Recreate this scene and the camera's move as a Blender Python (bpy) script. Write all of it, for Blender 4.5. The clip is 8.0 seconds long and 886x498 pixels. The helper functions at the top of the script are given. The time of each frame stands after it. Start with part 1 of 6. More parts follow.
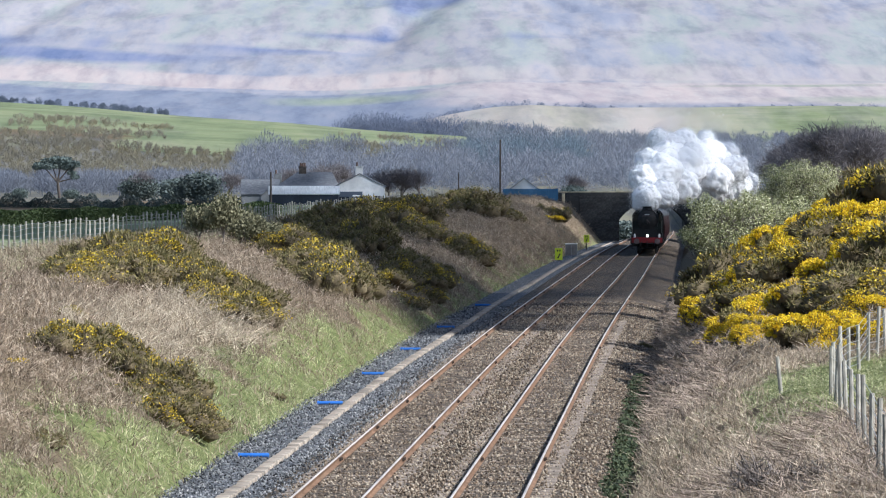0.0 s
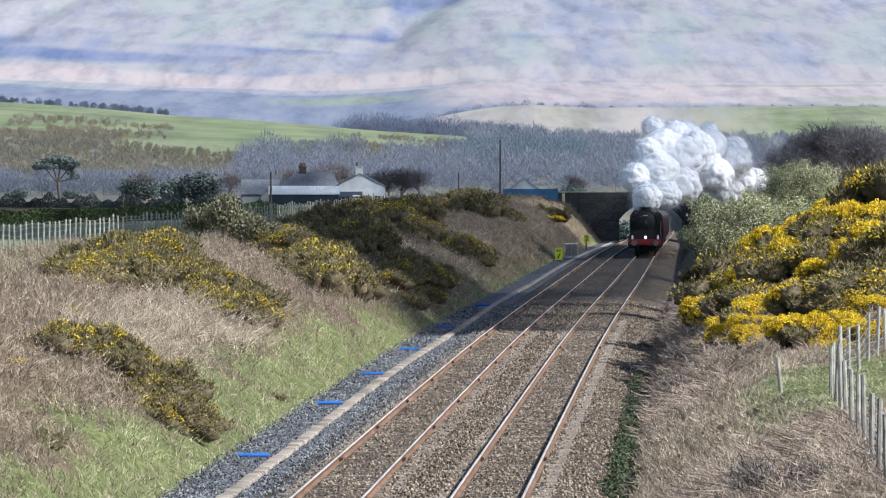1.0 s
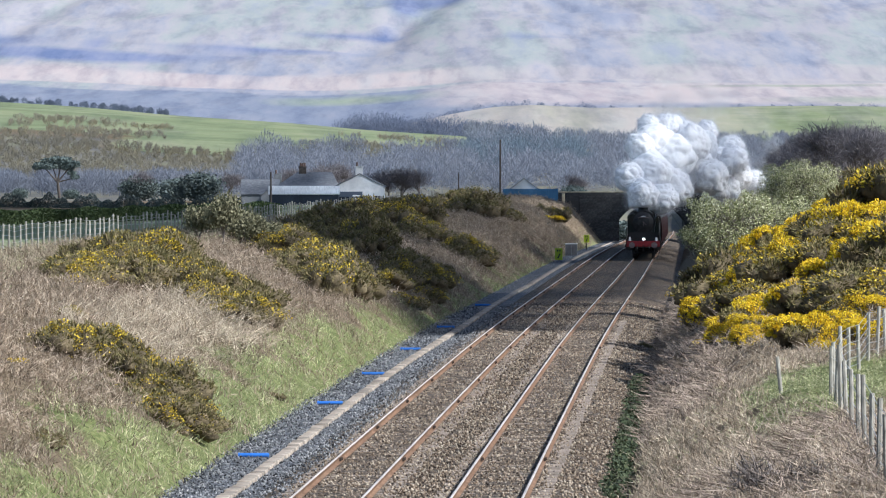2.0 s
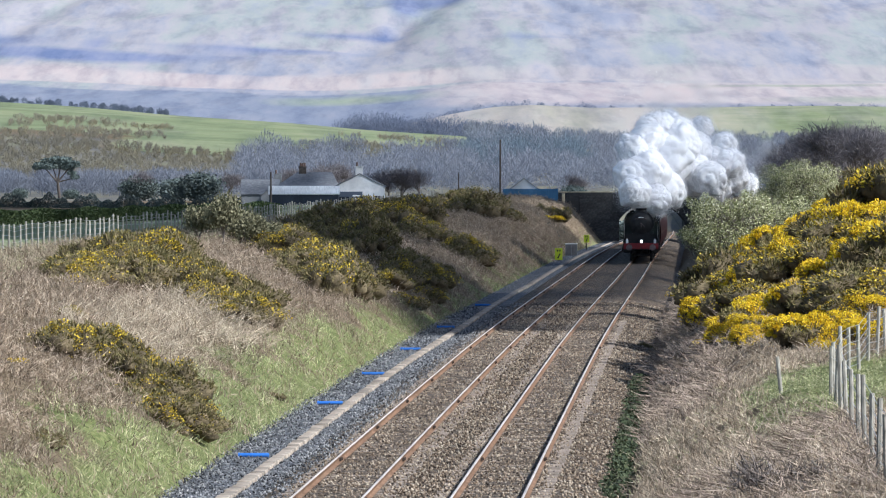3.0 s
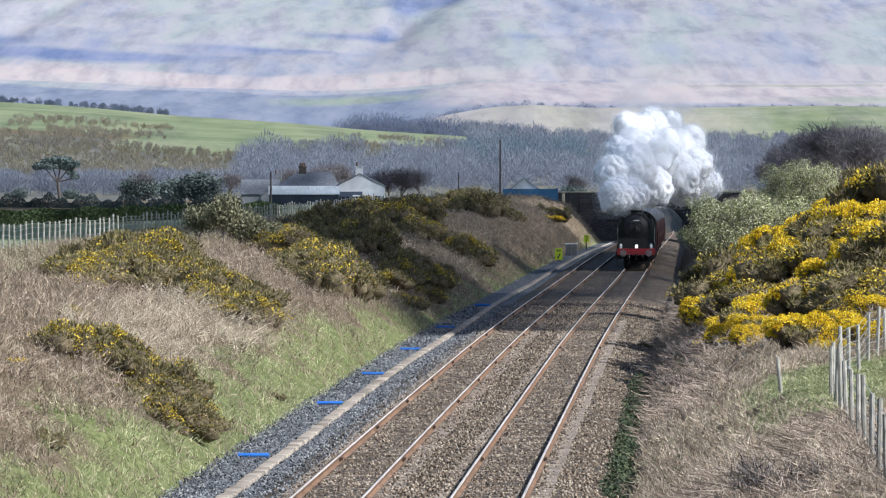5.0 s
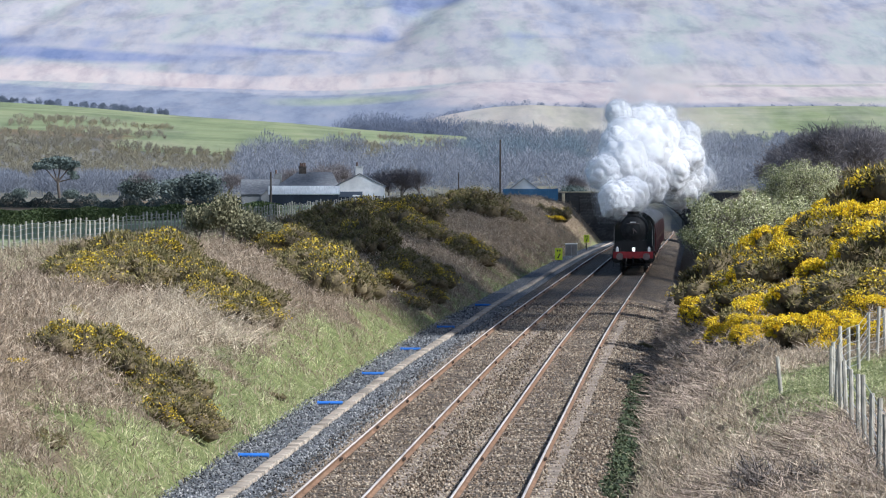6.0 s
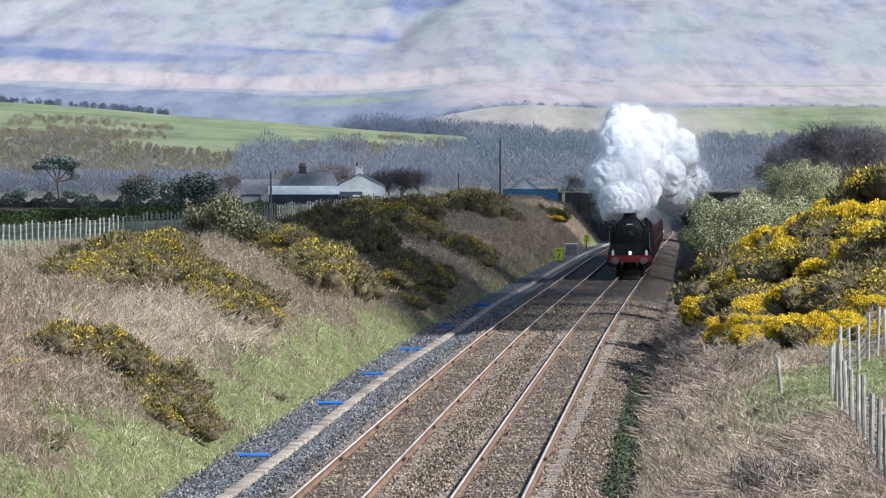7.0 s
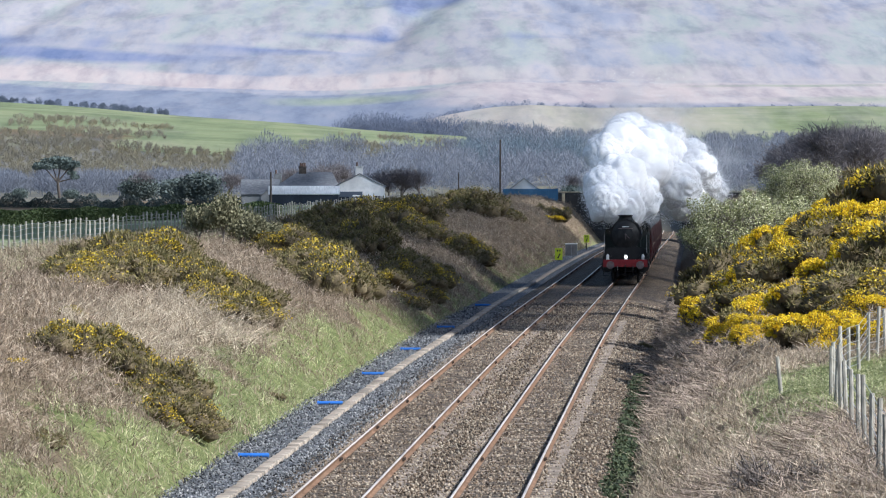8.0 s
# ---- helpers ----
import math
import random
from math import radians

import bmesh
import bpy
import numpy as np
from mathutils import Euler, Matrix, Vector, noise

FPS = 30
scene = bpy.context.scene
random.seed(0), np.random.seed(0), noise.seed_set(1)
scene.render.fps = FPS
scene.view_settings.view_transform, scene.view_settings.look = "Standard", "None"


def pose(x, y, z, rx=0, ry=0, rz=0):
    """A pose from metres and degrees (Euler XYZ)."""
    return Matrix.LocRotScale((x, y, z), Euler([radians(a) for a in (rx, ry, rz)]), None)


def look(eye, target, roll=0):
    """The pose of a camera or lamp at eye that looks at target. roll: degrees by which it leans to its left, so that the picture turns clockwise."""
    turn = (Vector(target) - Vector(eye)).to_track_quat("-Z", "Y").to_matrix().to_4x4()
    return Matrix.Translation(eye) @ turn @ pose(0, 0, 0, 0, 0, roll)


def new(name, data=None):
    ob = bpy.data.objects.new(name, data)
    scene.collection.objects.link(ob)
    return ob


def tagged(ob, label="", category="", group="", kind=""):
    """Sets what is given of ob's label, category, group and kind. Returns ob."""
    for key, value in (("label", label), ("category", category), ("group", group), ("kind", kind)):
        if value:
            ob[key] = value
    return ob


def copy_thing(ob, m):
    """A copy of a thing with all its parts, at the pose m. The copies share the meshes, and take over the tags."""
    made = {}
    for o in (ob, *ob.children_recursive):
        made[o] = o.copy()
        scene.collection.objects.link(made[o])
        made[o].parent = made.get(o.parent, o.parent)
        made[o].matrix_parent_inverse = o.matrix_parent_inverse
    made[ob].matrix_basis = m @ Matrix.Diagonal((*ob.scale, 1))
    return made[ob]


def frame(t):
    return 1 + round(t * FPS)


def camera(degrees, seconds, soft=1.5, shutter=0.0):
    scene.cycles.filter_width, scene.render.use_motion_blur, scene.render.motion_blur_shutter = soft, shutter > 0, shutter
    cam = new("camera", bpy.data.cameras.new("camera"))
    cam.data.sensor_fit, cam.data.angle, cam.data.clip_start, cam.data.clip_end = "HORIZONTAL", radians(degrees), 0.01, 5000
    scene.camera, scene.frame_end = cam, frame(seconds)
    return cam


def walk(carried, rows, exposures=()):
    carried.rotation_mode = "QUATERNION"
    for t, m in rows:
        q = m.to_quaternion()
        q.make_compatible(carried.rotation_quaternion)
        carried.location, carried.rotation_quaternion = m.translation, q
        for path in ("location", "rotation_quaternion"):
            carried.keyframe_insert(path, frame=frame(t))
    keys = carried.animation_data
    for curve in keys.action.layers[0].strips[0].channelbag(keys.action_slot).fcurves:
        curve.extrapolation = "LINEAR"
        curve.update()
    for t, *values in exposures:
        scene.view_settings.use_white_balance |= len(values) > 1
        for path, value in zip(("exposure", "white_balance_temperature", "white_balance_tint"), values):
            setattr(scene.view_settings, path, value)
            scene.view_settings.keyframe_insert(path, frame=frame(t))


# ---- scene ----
# ---- camera ----
EYE = 7.0
cam = camera(7.83, 8.0, soft=1.1)
CAM_POSE = pose(0, 0, EYE, 90 - 0.7555, 0, 0)
walk(cam, [(0, CAM_POSE), (8, CAM_POSE)], exposures=[(0, 0.57, 5850, 9), (8, 0.57, 5850, 9)])

# ---- light ----
SUN_EL, SUN_AZ = 38.0, 122.0
TO_SUN = Vector((math.cos(radians(SUN_EL)) * math.sin(radians(SUN_AZ)), math.cos(radians(SUN_EL)) * math.cos(radians(SUN_AZ)), math.sin(radians(SUN_EL))))
world = bpy.data.worlds.new("spring_sky")
scene.world = world
world.use_nodes = True
wn = world.node_tree
sky = wn.nodes.new("ShaderNodeTexSky")
sky.sky_type, sky.sun_disc = "NISHITA", False
sky.sun_elevation, sky.sun_rotation = radians(SUN_EL), radians(SUN_AZ)
sky.air_density, sky.dust_density, sky.ozone_density = 1.0, 1.2, 1.0
wn.links.new(sky.outputs[0], wn.nodes["Background"].inputs["Color"])
wn.nodes["Background"].inputs["Strength"].default_value = 0.08
sun_data = bpy.data.lights.new("sun", "SUN")
sun_data.energy, sun_data.angle, sun_data.color = 5.0, radians(0.53), (1.0, 0.95, 0.87)
sun = new("sun", sun_data)
sun.matrix_world = look(TO_SUN * 300, (0, 0, 0))


# ---- plan of the ground ----
def smooth(a, b, x):
    t = np.clip((np.asarray(x, float) - a) / (b - a), 0, 1)
    return t * t * (3 - 2 * t)


def line_x(y):
    """X of the middle of the two tracks at the distance y."""
    y = np.asarray(y, float)
    return -6.05 + 0.0388 * np.minimum(y, 1000.0) + 0.42 * smooth(230, 430, y)


def rail_z(y):
    """Height of the rail tops."""
    y = np.asarray(y, float)
    q = np.minimum(y, 650.0)
    return -0.55 + 0.0051 * q - 9.42e-6 * q * q - 0.0071 * np.clip(y - 650, 0, 300)


def waves(x, y, size, seed):
    """Cheap smooth noise, about -1 to 1."""
    r = np.random.RandomState(seed)
    out = 0.0
    for i in range(7):
        a, p = r.uniform(0, 6.283), r.uniform(0, 6.283)
        f = 6.283 / size * r.uniform(0.55, 1.9)
        out = out + np.sin((x * math.cos(a) + y * math.sin(a)) * f + p)
    return out / 4.0


def ground_z(x, y):
    x, y = np.asarray(x, float), np.asarray(y, float)
    u = x - line_x(y)
    rz = rail_z(y)
    # left bank, rising to a field about 3.2 m over the line
    lz = np.interp(-u, [5.7, 6.2, 7.8, 12.0, 18.0, 24.0, 60.0], [-0.5, -0.25, 0.95, 2.25, 3.15, 3.2, 3.2])
    lift = smooth(430, 800, y)
    lz = lz - np.interp(-u, [5, 18, 60], [0, 0, 1]) * 1.9 * smooth(330, 850, y) * 0.8
    lbase = rz * np.interp(-u, [5, 14], [1, 0])
    left = lz + lbase - 0.4 * lift * np.interp(-u, [5, 20], [0, 1])
    # the cutting is deeper and steeper towards the bridge
    foot = rz * np.interp(-u, [5.8, 10.0], [1, 0])
    deep = foot + np.interp(-u, [5.7, 6.2, 7.8, 10.0, 13.0, 18.0, 24.0, 60.0], [-0.5, -0.25, 0.85, 2.0, 2.8, 3.05, 3.1, 2.2])
    deepen = smooth(280, 520, y)
    left = left * (1 - deepen) + deep * deepen
    left = left - smooth(640, 800, y) * np.interp(-u, [20, 34], [0, 1.9])
    left = left + waves(x, y, 7, 3) * 0.16 * np.interp(-u, [5.5, 8, 20, 26], [0, 1, 1, 0.3])
    # right bank: low plateau near, higher knoll farther on
    knoll = smooth(168, 236, y)
    near = np.interp(u, [4.6, 5.5, 6.8, 8.2, 12, 60], [-0.45, 0.15, 1.0, 1.7, 2.25, 3.0])
    high = np.interp(u, [4.6, 5.3, 7.0, 9.5, 12.5, 60], [-0.5, 0.4, 1.9, 3.5, 4.9, 5.2])
    right = near * (1 - knoll) + high * knoll + rz * np.interp(u, [4.4, 10], [1, 0])
    right = right - smooth(450, 780, y) * 1.6 * np.interp(u, [4.4, 14], [0, 1])
    right = right + waves(x, y, 6, 5) * 0.12 * np.interp(u, [5.0, 6.5], [0, 1])
    z = np.where(u < 0, left, right)
    bed = rz - 0.55
    z = np.where((u > -5.7) & (u < 4.6), bed, z)
    # the cutting ends beyond the bridge, and a broad valley follows
    valley = 1.3 + waves(x, y, 260, 8) * 0.5
    out = smooth(850, 1000, y - 150 * (1 - smooth(6, 12, np.abs(u))))
    z = z * (1 - out) + valley * out
    # first green ridge
    top1 = 16.0 + np.clip(3 - x, -60, 400) * 0.074 + waves(x, y, 120, 11) * 0.7
    z = z + (top1 - 1.3) * (smooth(1250, 2150, y) - 0.45 * smooth(2200, 2500, y))
    # second ridge, rounder
    top2 = 24.5 * np.exp(-(np.minimum(x - 45, 0) / 75) ** 2) + waves(x, y, 150, 12) * 0.6
    z = z + top2 * (smooth(2350, 2780, y) - 0.5 * smooth(2800, 3000, y))
    z = z + 9 * smooth(2850, 3050, y)
    # plain at the mountain's foot, then the mountain
    z = z + np.clip(y - 3050, 0, 650) * 0.045
    m = np.clip(y - 3650, 0, 1400)
    rough = waves(x, y * 0.35, 260, 21) * 3.5 + waves(x, y * 0.4, 90, 22) * 1.1 + waves(x, y * 0.5, 38, 23) * 0.45
    gully = np.exp(-((x + 25 + (4300 - y) * 0.06 + waves(x, y, 160, 24) * 7) / 15) ** 2) * 2.6 + np.exp(-((x - 8 - (y - 4550) * 0.09 + waves(x, y, 130, 25) * 8) / 14) ** 2) * 2.8 + np.exp(-((x + 255 + (4400 - y) * 0.04) / 9) ** 2) * 2.5
    z = z + m * 0.079 + (rough - gully) * smooth(3600, 4300, y)
    return z


# ---- materials ----
def mat(name, cols, scale=3.0, rough=0.8, metal=0.0, bump=0.3, dist=0.02, detail=6.0, vary=0.25, vscale=None, spec=0.3, island=0.0, objrand=0.0, translucent=0.0, stretch=(1, 1, 1)):
    """Noise-driven surface: a colour ramp at one scale, a slower variation at another, and fine relief."""
    m = bpy.data.materials.new(name)
    m.use_nodes = True
    nt = m.node_tree
    bs = nt.nodes["Principled BSDF"]
    tc = nt.nodes.new("ShaderNodeTexCoord")
    mp = nt.nodes.new("ShaderNodeMapping")
    mp.inputs["Scale"].default_value = stretch
    nt.links.new(tc.outputs["Object"], mp.inputs["Vector"])
    n1 = nt.nodes.new("ShaderNodeTexNoise")
    n1.inputs["Scale"].default_value, n1.inputs["Detail"].default_value, n1.inputs["Roughness"].default_value = scale, detail, 0.65
    nt.links.new(mp.outputs[0], n1.inputs["Vector"])
    fac = n1.outputs["Fac"]
    if island:
        gi = nt.nodes.new("ShaderNodeNewGeometry")
        mx = nt.nodes.new("ShaderNodeMix")
        mx.inputs[0].default_value = island
        nt.links.new(fac, mx.inputs[2])
        nt.links.new(gi.outputs["Random Per Island"], mx.inputs[3])
        fac = mx.outputs[0]
    ramp = nt.nodes.new("ShaderNodeValToRGB")
    el = ramp.color_ramp.elements
    lo, hi = (0.3, 0.7) if not island else (0.15, 0.85)
    for i, c in enumerate(cols):
        p = lo + (hi - lo) * i / max(1, len(cols) - 1)
        e = el[i] if i < 2 else el.new(p)
        e.position = p
        e.color = (*c, 1)
    nt.links.new(fac, ramp.inputs[0])
    n2 = nt.nodes.new("ShaderNodeTexNoise")
    n2.inputs["Scale"].default_value, n2.inputs["Detail"].default_value = (vscale or scale * 0.13), 3
    nt.links.new(tc.outputs["Object"], n2.inputs["Vector"])
    mr = nt.nodes.new("ShaderNodeMapRange")
    mr.inputs[1].default_value, mr.inputs[2].default_value = 0.3, 0.7
    mr.inputs[3].default_value, mr.inputs[4].default_value = 1 - vary, 1 + vary
    nt.links.new(n2.outputs["Fac"], mr.inputs[0])
    val = mr.outputs[0]
    if objrand:
        oi = nt.nodes.new("ShaderNodeObjectInfo")
        r2 = nt.nodes.new("ShaderNodeMapRange")
        r2.inputs[3].default_value, r2.inputs[4].default_value = 1 - objrand, 1 + objrand
        nt.links.new(oi.outputs["Random"], r2.inputs[0])
        mu = nt.nodes.new("ShaderNodeMath")
        mu.operation = "MULTIPLY"
        nt.links.new(val, mu.inputs[0])
        nt.links.new(r2.outputs[0], mu.inputs[1])
        val = mu.outputs[0]
    hsv = nt.nodes.new("ShaderNodeHueSaturation")
    nt.links.new(ramp.outputs[0], hsv.inputs["Color"])
    nt.links.new(val, hsv.inputs["Value"])
    nt.links.new(hsv.outputs[0], bs.inputs["Base Color"])
    bs.inputs["Roughness"].default_value, bs.inputs["Metallic"].default_value = rough, metal
    bs.inputs["Specular IOR Level"].default_value = spec
    if bump:
        bp = nt.nodes.new("ShaderNodeBump")
        bp.inputs["Strength"].default_value, bp.inputs["Distance"].default_value = bump, dist
        nt.links.new(n1.outputs["Fac"], bp.inputs["Height"])
        nt.links.new(bp.outputs[0], bs.inputs["Normal"])
    if translucent:
        tr = nt.nodes.new("ShaderNodeBsdfTranslucent")
        ms = nt.nodes.new("ShaderNodeMixShader")
        ms.inputs[0].default_value = translucent
        nt.links.new(hsv.outputs[0], tr.inputs["Color"])
        nt.links.new(bs.outputs[0], ms.inputs[1])
        nt.links.new(tr.outputs[0], ms.inputs[2])
        nt.links.new(ms.outputs[0], nt.nodes["Material Output"].inputs["Surface"])
    return m


def ground_material():
    """Turf, dry bent grass, scrub and moorland, mixed by the ground's own cover weights; far covers have haze in their
    colour.
    """
    m = bpy.data.materials.new("ground_cover")
    m.use_nodes = True
    nt = m.node_tree
    bs = nt.nodes["Principled BSDF"]
    bs.inputs["Roughness"].default_value, bs.inputs["Specular IOR Level"].default_value = 0.95, 0.1
    tc = nt.nodes.new("ShaderNodeTexCoord")

    def noise_at(scale, detail=6, stretch=None):
        n = nt.nodes.new("ShaderNodeTexNoise")
        n.inputs["Scale"].default_value, n.inputs["Detail"].default_value, n.inputs["Roughness"].default_value = scale, detail, 0.65
        if stretch:
            mp = nt.nodes.new("ShaderNodeMapping")
            mp.inputs["Scale"].default_value = stretch
            nt.links.new(tc.outputs["Object"], mp.inputs[0])
            nt.links.new(mp.outputs[0], n.inputs[0])
        else:
            nt.links.new(tc.outputs["Object"], n.inputs[0])
        return n.outputs["Fac"]

    def ramp(fac, cols, lo=0.32, hi=0.68):
        r = nt.nodes.new("ShaderNodeValToRGB")
        for i, c in enumerate(cols):
            p = lo + (hi - lo) * i / (len(cols) - 1)
            e = r.color_ramp.elements[i] if i < 2 else r.color_ramp.elements.new(p)
            e.position, e.color = p, (*c, 1)
        nt.links.new(fac, r.inputs[0])
        return r.outputs[0]

    def blend(a, b, name, edge, soft=0.12):
        at = nt.nodes.new("ShaderNodeAttribute")
        at.attribute_name = name
        ad = nt.nodes.new("ShaderNodeMath")
        ad.operation = "ADD"
        nt.links.new(at.outputs["Fac"], ad.inputs[0])
        sb = nt.nodes.new("ShaderNodeMath")
        sb.operation = "MULTIPLY_ADD"
        sb.inputs[1].default_value, sb.inputs[2].default_value = 0.9, -0.45
        nt.links.new(edge, sb.inputs[0])
        nt.links.new(sb.outputs[0], ad.inputs[1])
        mr = nt.nodes.new("ShaderNodeMapRange")
        mr.inputs[1].default_value, mr.inputs[2].default_value = 0.5 - soft, 0.5 + soft
        nt.links.new(ad.outputs[0], mr.inputs[0])
        mx = nt.nodes.new("ShaderNodeMix")
        mx.data_type = "RGBA"
        nt.links.new(mr.outputs[0], mx.inputs[0])
        nt.links.new(a, mx.inputs[6])
        nt.links.new(b, mx.inputs[7])
        return mx.outputs[2]

    fine, mid, wide = noise_at(5.0), noise_at(0.5), noise_at(0.03, 5)
    hill = noise_at(1.0, 9, (0.016, 0.0014, 0.004))
    hill2 = noise_at(1.0, 8, (0.05, 0.005, 0.01))
    dry = ramp(fine, [(0.05, 0.038, 0.024), (0.13, 0.10, 0.065), (0.24, 0.185, 0.125)])
    green = ramp(fine, [(0.05, 0.062, 0.022), (0.14, 0.16, 0.06), (0.27, 0.27, 0.13)])
    turf = ramp(wide, [(0.14, 0.17, 0.095), (0.19, 0.225, 0.125), (0.25, 0.26, 0.165)])
    scrub = ramp(noise_at(1.0, 8, (0.12, 0.02, 0.1)), [(0.07, 0.075, 0.085), (0.125, 0.125, 0.12), (0.17, 0.16, 0.125), (0.19, 0.20, 0.12)])
    # distance haze is put into these hill colours as pale blue
    hazy_heath = ramp(hill2, [(0.16, 0.185, 0.26), (0.20, 0.225, 0.29), (0.25, 0.26, 0.31)])
    hazy_meadow = ramp(hill2, [(0.23, 0.275, 0.22), (0.28, 0.31, 0.25)])
    hazy_moor = ramp(hill, [(0.21, 0.235, 0.31), (0.265, 0.28, 0.34), (0.33, 0.32, 0.345), (0.30, 0.325, 0.325), (0.26, 0.285, 0.335)], 0.33, 0.67)
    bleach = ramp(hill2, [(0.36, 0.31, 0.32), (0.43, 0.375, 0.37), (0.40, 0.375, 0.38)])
    # dark blue that paints cloud and gully shade on the mountain
    hill_shade = ramp(hill2, [(0.12, 0.155, 0.27), (0.17, 0.20, 0.31), (0.22, 0.24, 0.33)])
    c = blend(dry, green, "green", mid)
    c = blend(c, turf, "turf", mid)
    c = blend(c, scrub, "scrub", wide)
    c = blend(c, hazy_heath, "hazy_heath", hill)
    c = blend(c, hazy_moor, "hazy_moor", hill2, 0.2)
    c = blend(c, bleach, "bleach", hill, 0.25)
    c = blend(c, hill_shade, "hill_shade", hill, 0.3)
    c = blend(c, hazy_meadow, "hazy_meadow", hill, 0.3)
    spot = nt.nodes.new("ShaderNodeMix")
    spot.data_type, spot.blend_type = "RGBA", "MULTIPLY"
    spot.inputs[0].default_value = 1.0
    nt.links.new(c, spot.inputs[6])
    nt.links.new(ramp(noise_at(1.0, 8, (0.06, 0.006, 0.02)), [(0.72, 0.74, 0.80), (1.0, 1.0, 1.0), (1.12, 1.08, 1.06)], 0.34, 0.7), spot.inputs[7])
    c = spot.outputs[2]
    nt.links.new(c, bs.inputs["Base Color"])
    bp = nt.nodes.new("ShaderNodeBump")
    bp.inputs["Strength"].default_value, bp.inputs["Distance"].default_value = 0.6, 0.12
    nt.links.new(fine, bp.inputs["Height"])
    nt.links.new(bp.outputs[0], bs.inputs["Normal"])
    return m


def ballast_material(name, warm):
    m = bpy.data.materials.new(name)
    m.use_nodes = True
    nt = m.node_tree
    bs = nt.nodes["Principled BSDF"]
    bs.inputs["Roughness"].default_value, bs.inputs["Specular IOR Level"].default_value = 0.85, 0.2
    tc = nt.nodes.new("ShaderNodeTexCoord")
    vo = nt.nodes.new("ShaderNodeTexVoronoi")
    vo.inputs["Scale"].default_value = 13.0
    nt.links.new(tc.outputs["Object"], vo.inputs["Vector"])
    sep = nt.nodes.new("ShaderNodeSeparateColor")
    nt.links.new(vo.outputs["Color"], sep.inputs[0])
    r = nt.nodes.new("ShaderNodeValToRGB")
    cols = [(0.02, 0.018, 0.017), (0.07, 0.059, 0.05), (0.14, 0.118, 0.098), (0.32, 0.28, 0.24)] if warm else [(0.025, 0.027, 0.03), (0.075, 0.08, 0.09), (0.14, 0.145, 0.155), (0.36, 0.36, 0.36)]
    for i, (p, c) in enumerate(zip((0.0, 0.4, 0.8, 1.0), cols)):
        e = r.color_ramp.elements[i] if i < 2 else r.color_ramp.elements.new(p)
        e.position, e.color = p, (*c, 1)
    nt.links.new(sep.outputs[0], r.inputs[0])
    n = nt.nodes.new("ShaderNodeTexNoise")
    n.inputs["Scale"].default_value, n.inputs["Detail"].default_value = 0.9, 5
    nt.links.new(tc.outputs["Object"], n.inputs["Vector"])
    mr = nt.nodes.new("ShaderNodeValToRGB")
    tint = [(0.95, 0.80, 0.62), (1.0, 0.97, 0.93)] if warm else [(0.85, 0.88, 0.95), (1.05, 1.03, 1.0)]
    mr.color_ramp.elements[0].position, mr.color_ramp.elements[0].color = 0.38, (*tint[0], 1)
    mr.color_ramp.elements[1].position, mr.color_ramp.elements[1].color = 0.62, (*tint[1], 1)
    nt.links.new(n.outputs["Fac"], mr.inputs[0])
    mx = nt.nodes.new("ShaderNodeMix")
    mx.data_type, mx.blend_type = "RGBA", "MULTIPLY"
    mx.inputs[0].default_value = 1.0
    nt.links.new(r.outputs[0], mx.inputs[6])
    nt.links.new(mr.outputs[0], mx.inputs[7])
    nt.links.new(mx.outputs[2], bs.inputs["Base Color"])
    bp = nt.nodes.new("ShaderNodeBump")
    bp.inputs["Strength"].default_value, bp.inputs["Distance"].default_value = 0.9, 0.05
    nt.links.new(vo.outputs["Distance"], bp.inputs["Height"])
    nt.links.new(bp.outputs[0], bs.inputs["Normal"])
    return m


def plain(name, col, rough=0.5, metal=0.0, emit=0.0):
    m = bpy.data.materials.new(name)
    m.use_nodes = True
    b = m.node_tree.nodes["Principled BSDF"]
    b.inputs["Base Color"].default_value = (*col, 1)
    b.inputs["Roughness"].default_value, b.inputs["Metallic"].default_value = rough, metal
    if emit:
        b.inputs["Emission Color"].default_value = (*col, 1)
        b.inputs["Emission Strength"].default_value = emit
    return m


M_GROUND = ground_material()
M_BALLAST_WARM, M_BALLAST_GREY = ballast_material("ballast_brown", True), ballast_material("ballast_grey", False)
M_RAIL = mat("rusted_rail_side", [(0.10, 0.054, 0.03), (0.18, 0.105, 0.064), (0.27, 0.175, 0.115)], 3, 0.75, 0.05, 0.2, 0.005)
M_RAILTOP = mat("rail_head", [(0.62, 0.53, 0.46), (0.78, 0.70, 0.63)], 1.5, 0.4, 0.25, 0.05, 0.002)
M_PLATE = mat("dark_fishplate", [(0.03, 0.022, 0.018), (0.07, 0.05, 0.04)], 9, 0.8, 0.2)
M_SLEEPER = mat("weathered_sleeper", [(0.12, 0.10, 0.085), (0.24, 0.20, 0.17), (0.33, 0.28, 0.23)], 4, 0.9, objrand=0.2, stretch=(0.4, 3, 1))
M_CONCRETE = mat("weathered_concrete", [(0.17, 0.14, 0.11), (0.29, 0.245, 0.20), (0.40, 0.345, 0.285)], 3, 0.9, objrand=0.35)
M_BLUE = mat("faded_blue_plastic", [(0.02, 0.11, 0.42), (0.05, 0.19, 0.58)], 4, 0.5, objrand=0.15)
M_POST = mat("weathered_timber", [(0.17, 0.165, 0.145), (0.30, 0.285, 0.25), (0.43, 0.41, 0.36)], 6, 0.9, objrand=0.2, stretch=(3, 3, 0.5))
M_WIRE = plain("galvanised_wire", (0.45, 0.46, 0.48), 0.45, 0.7)
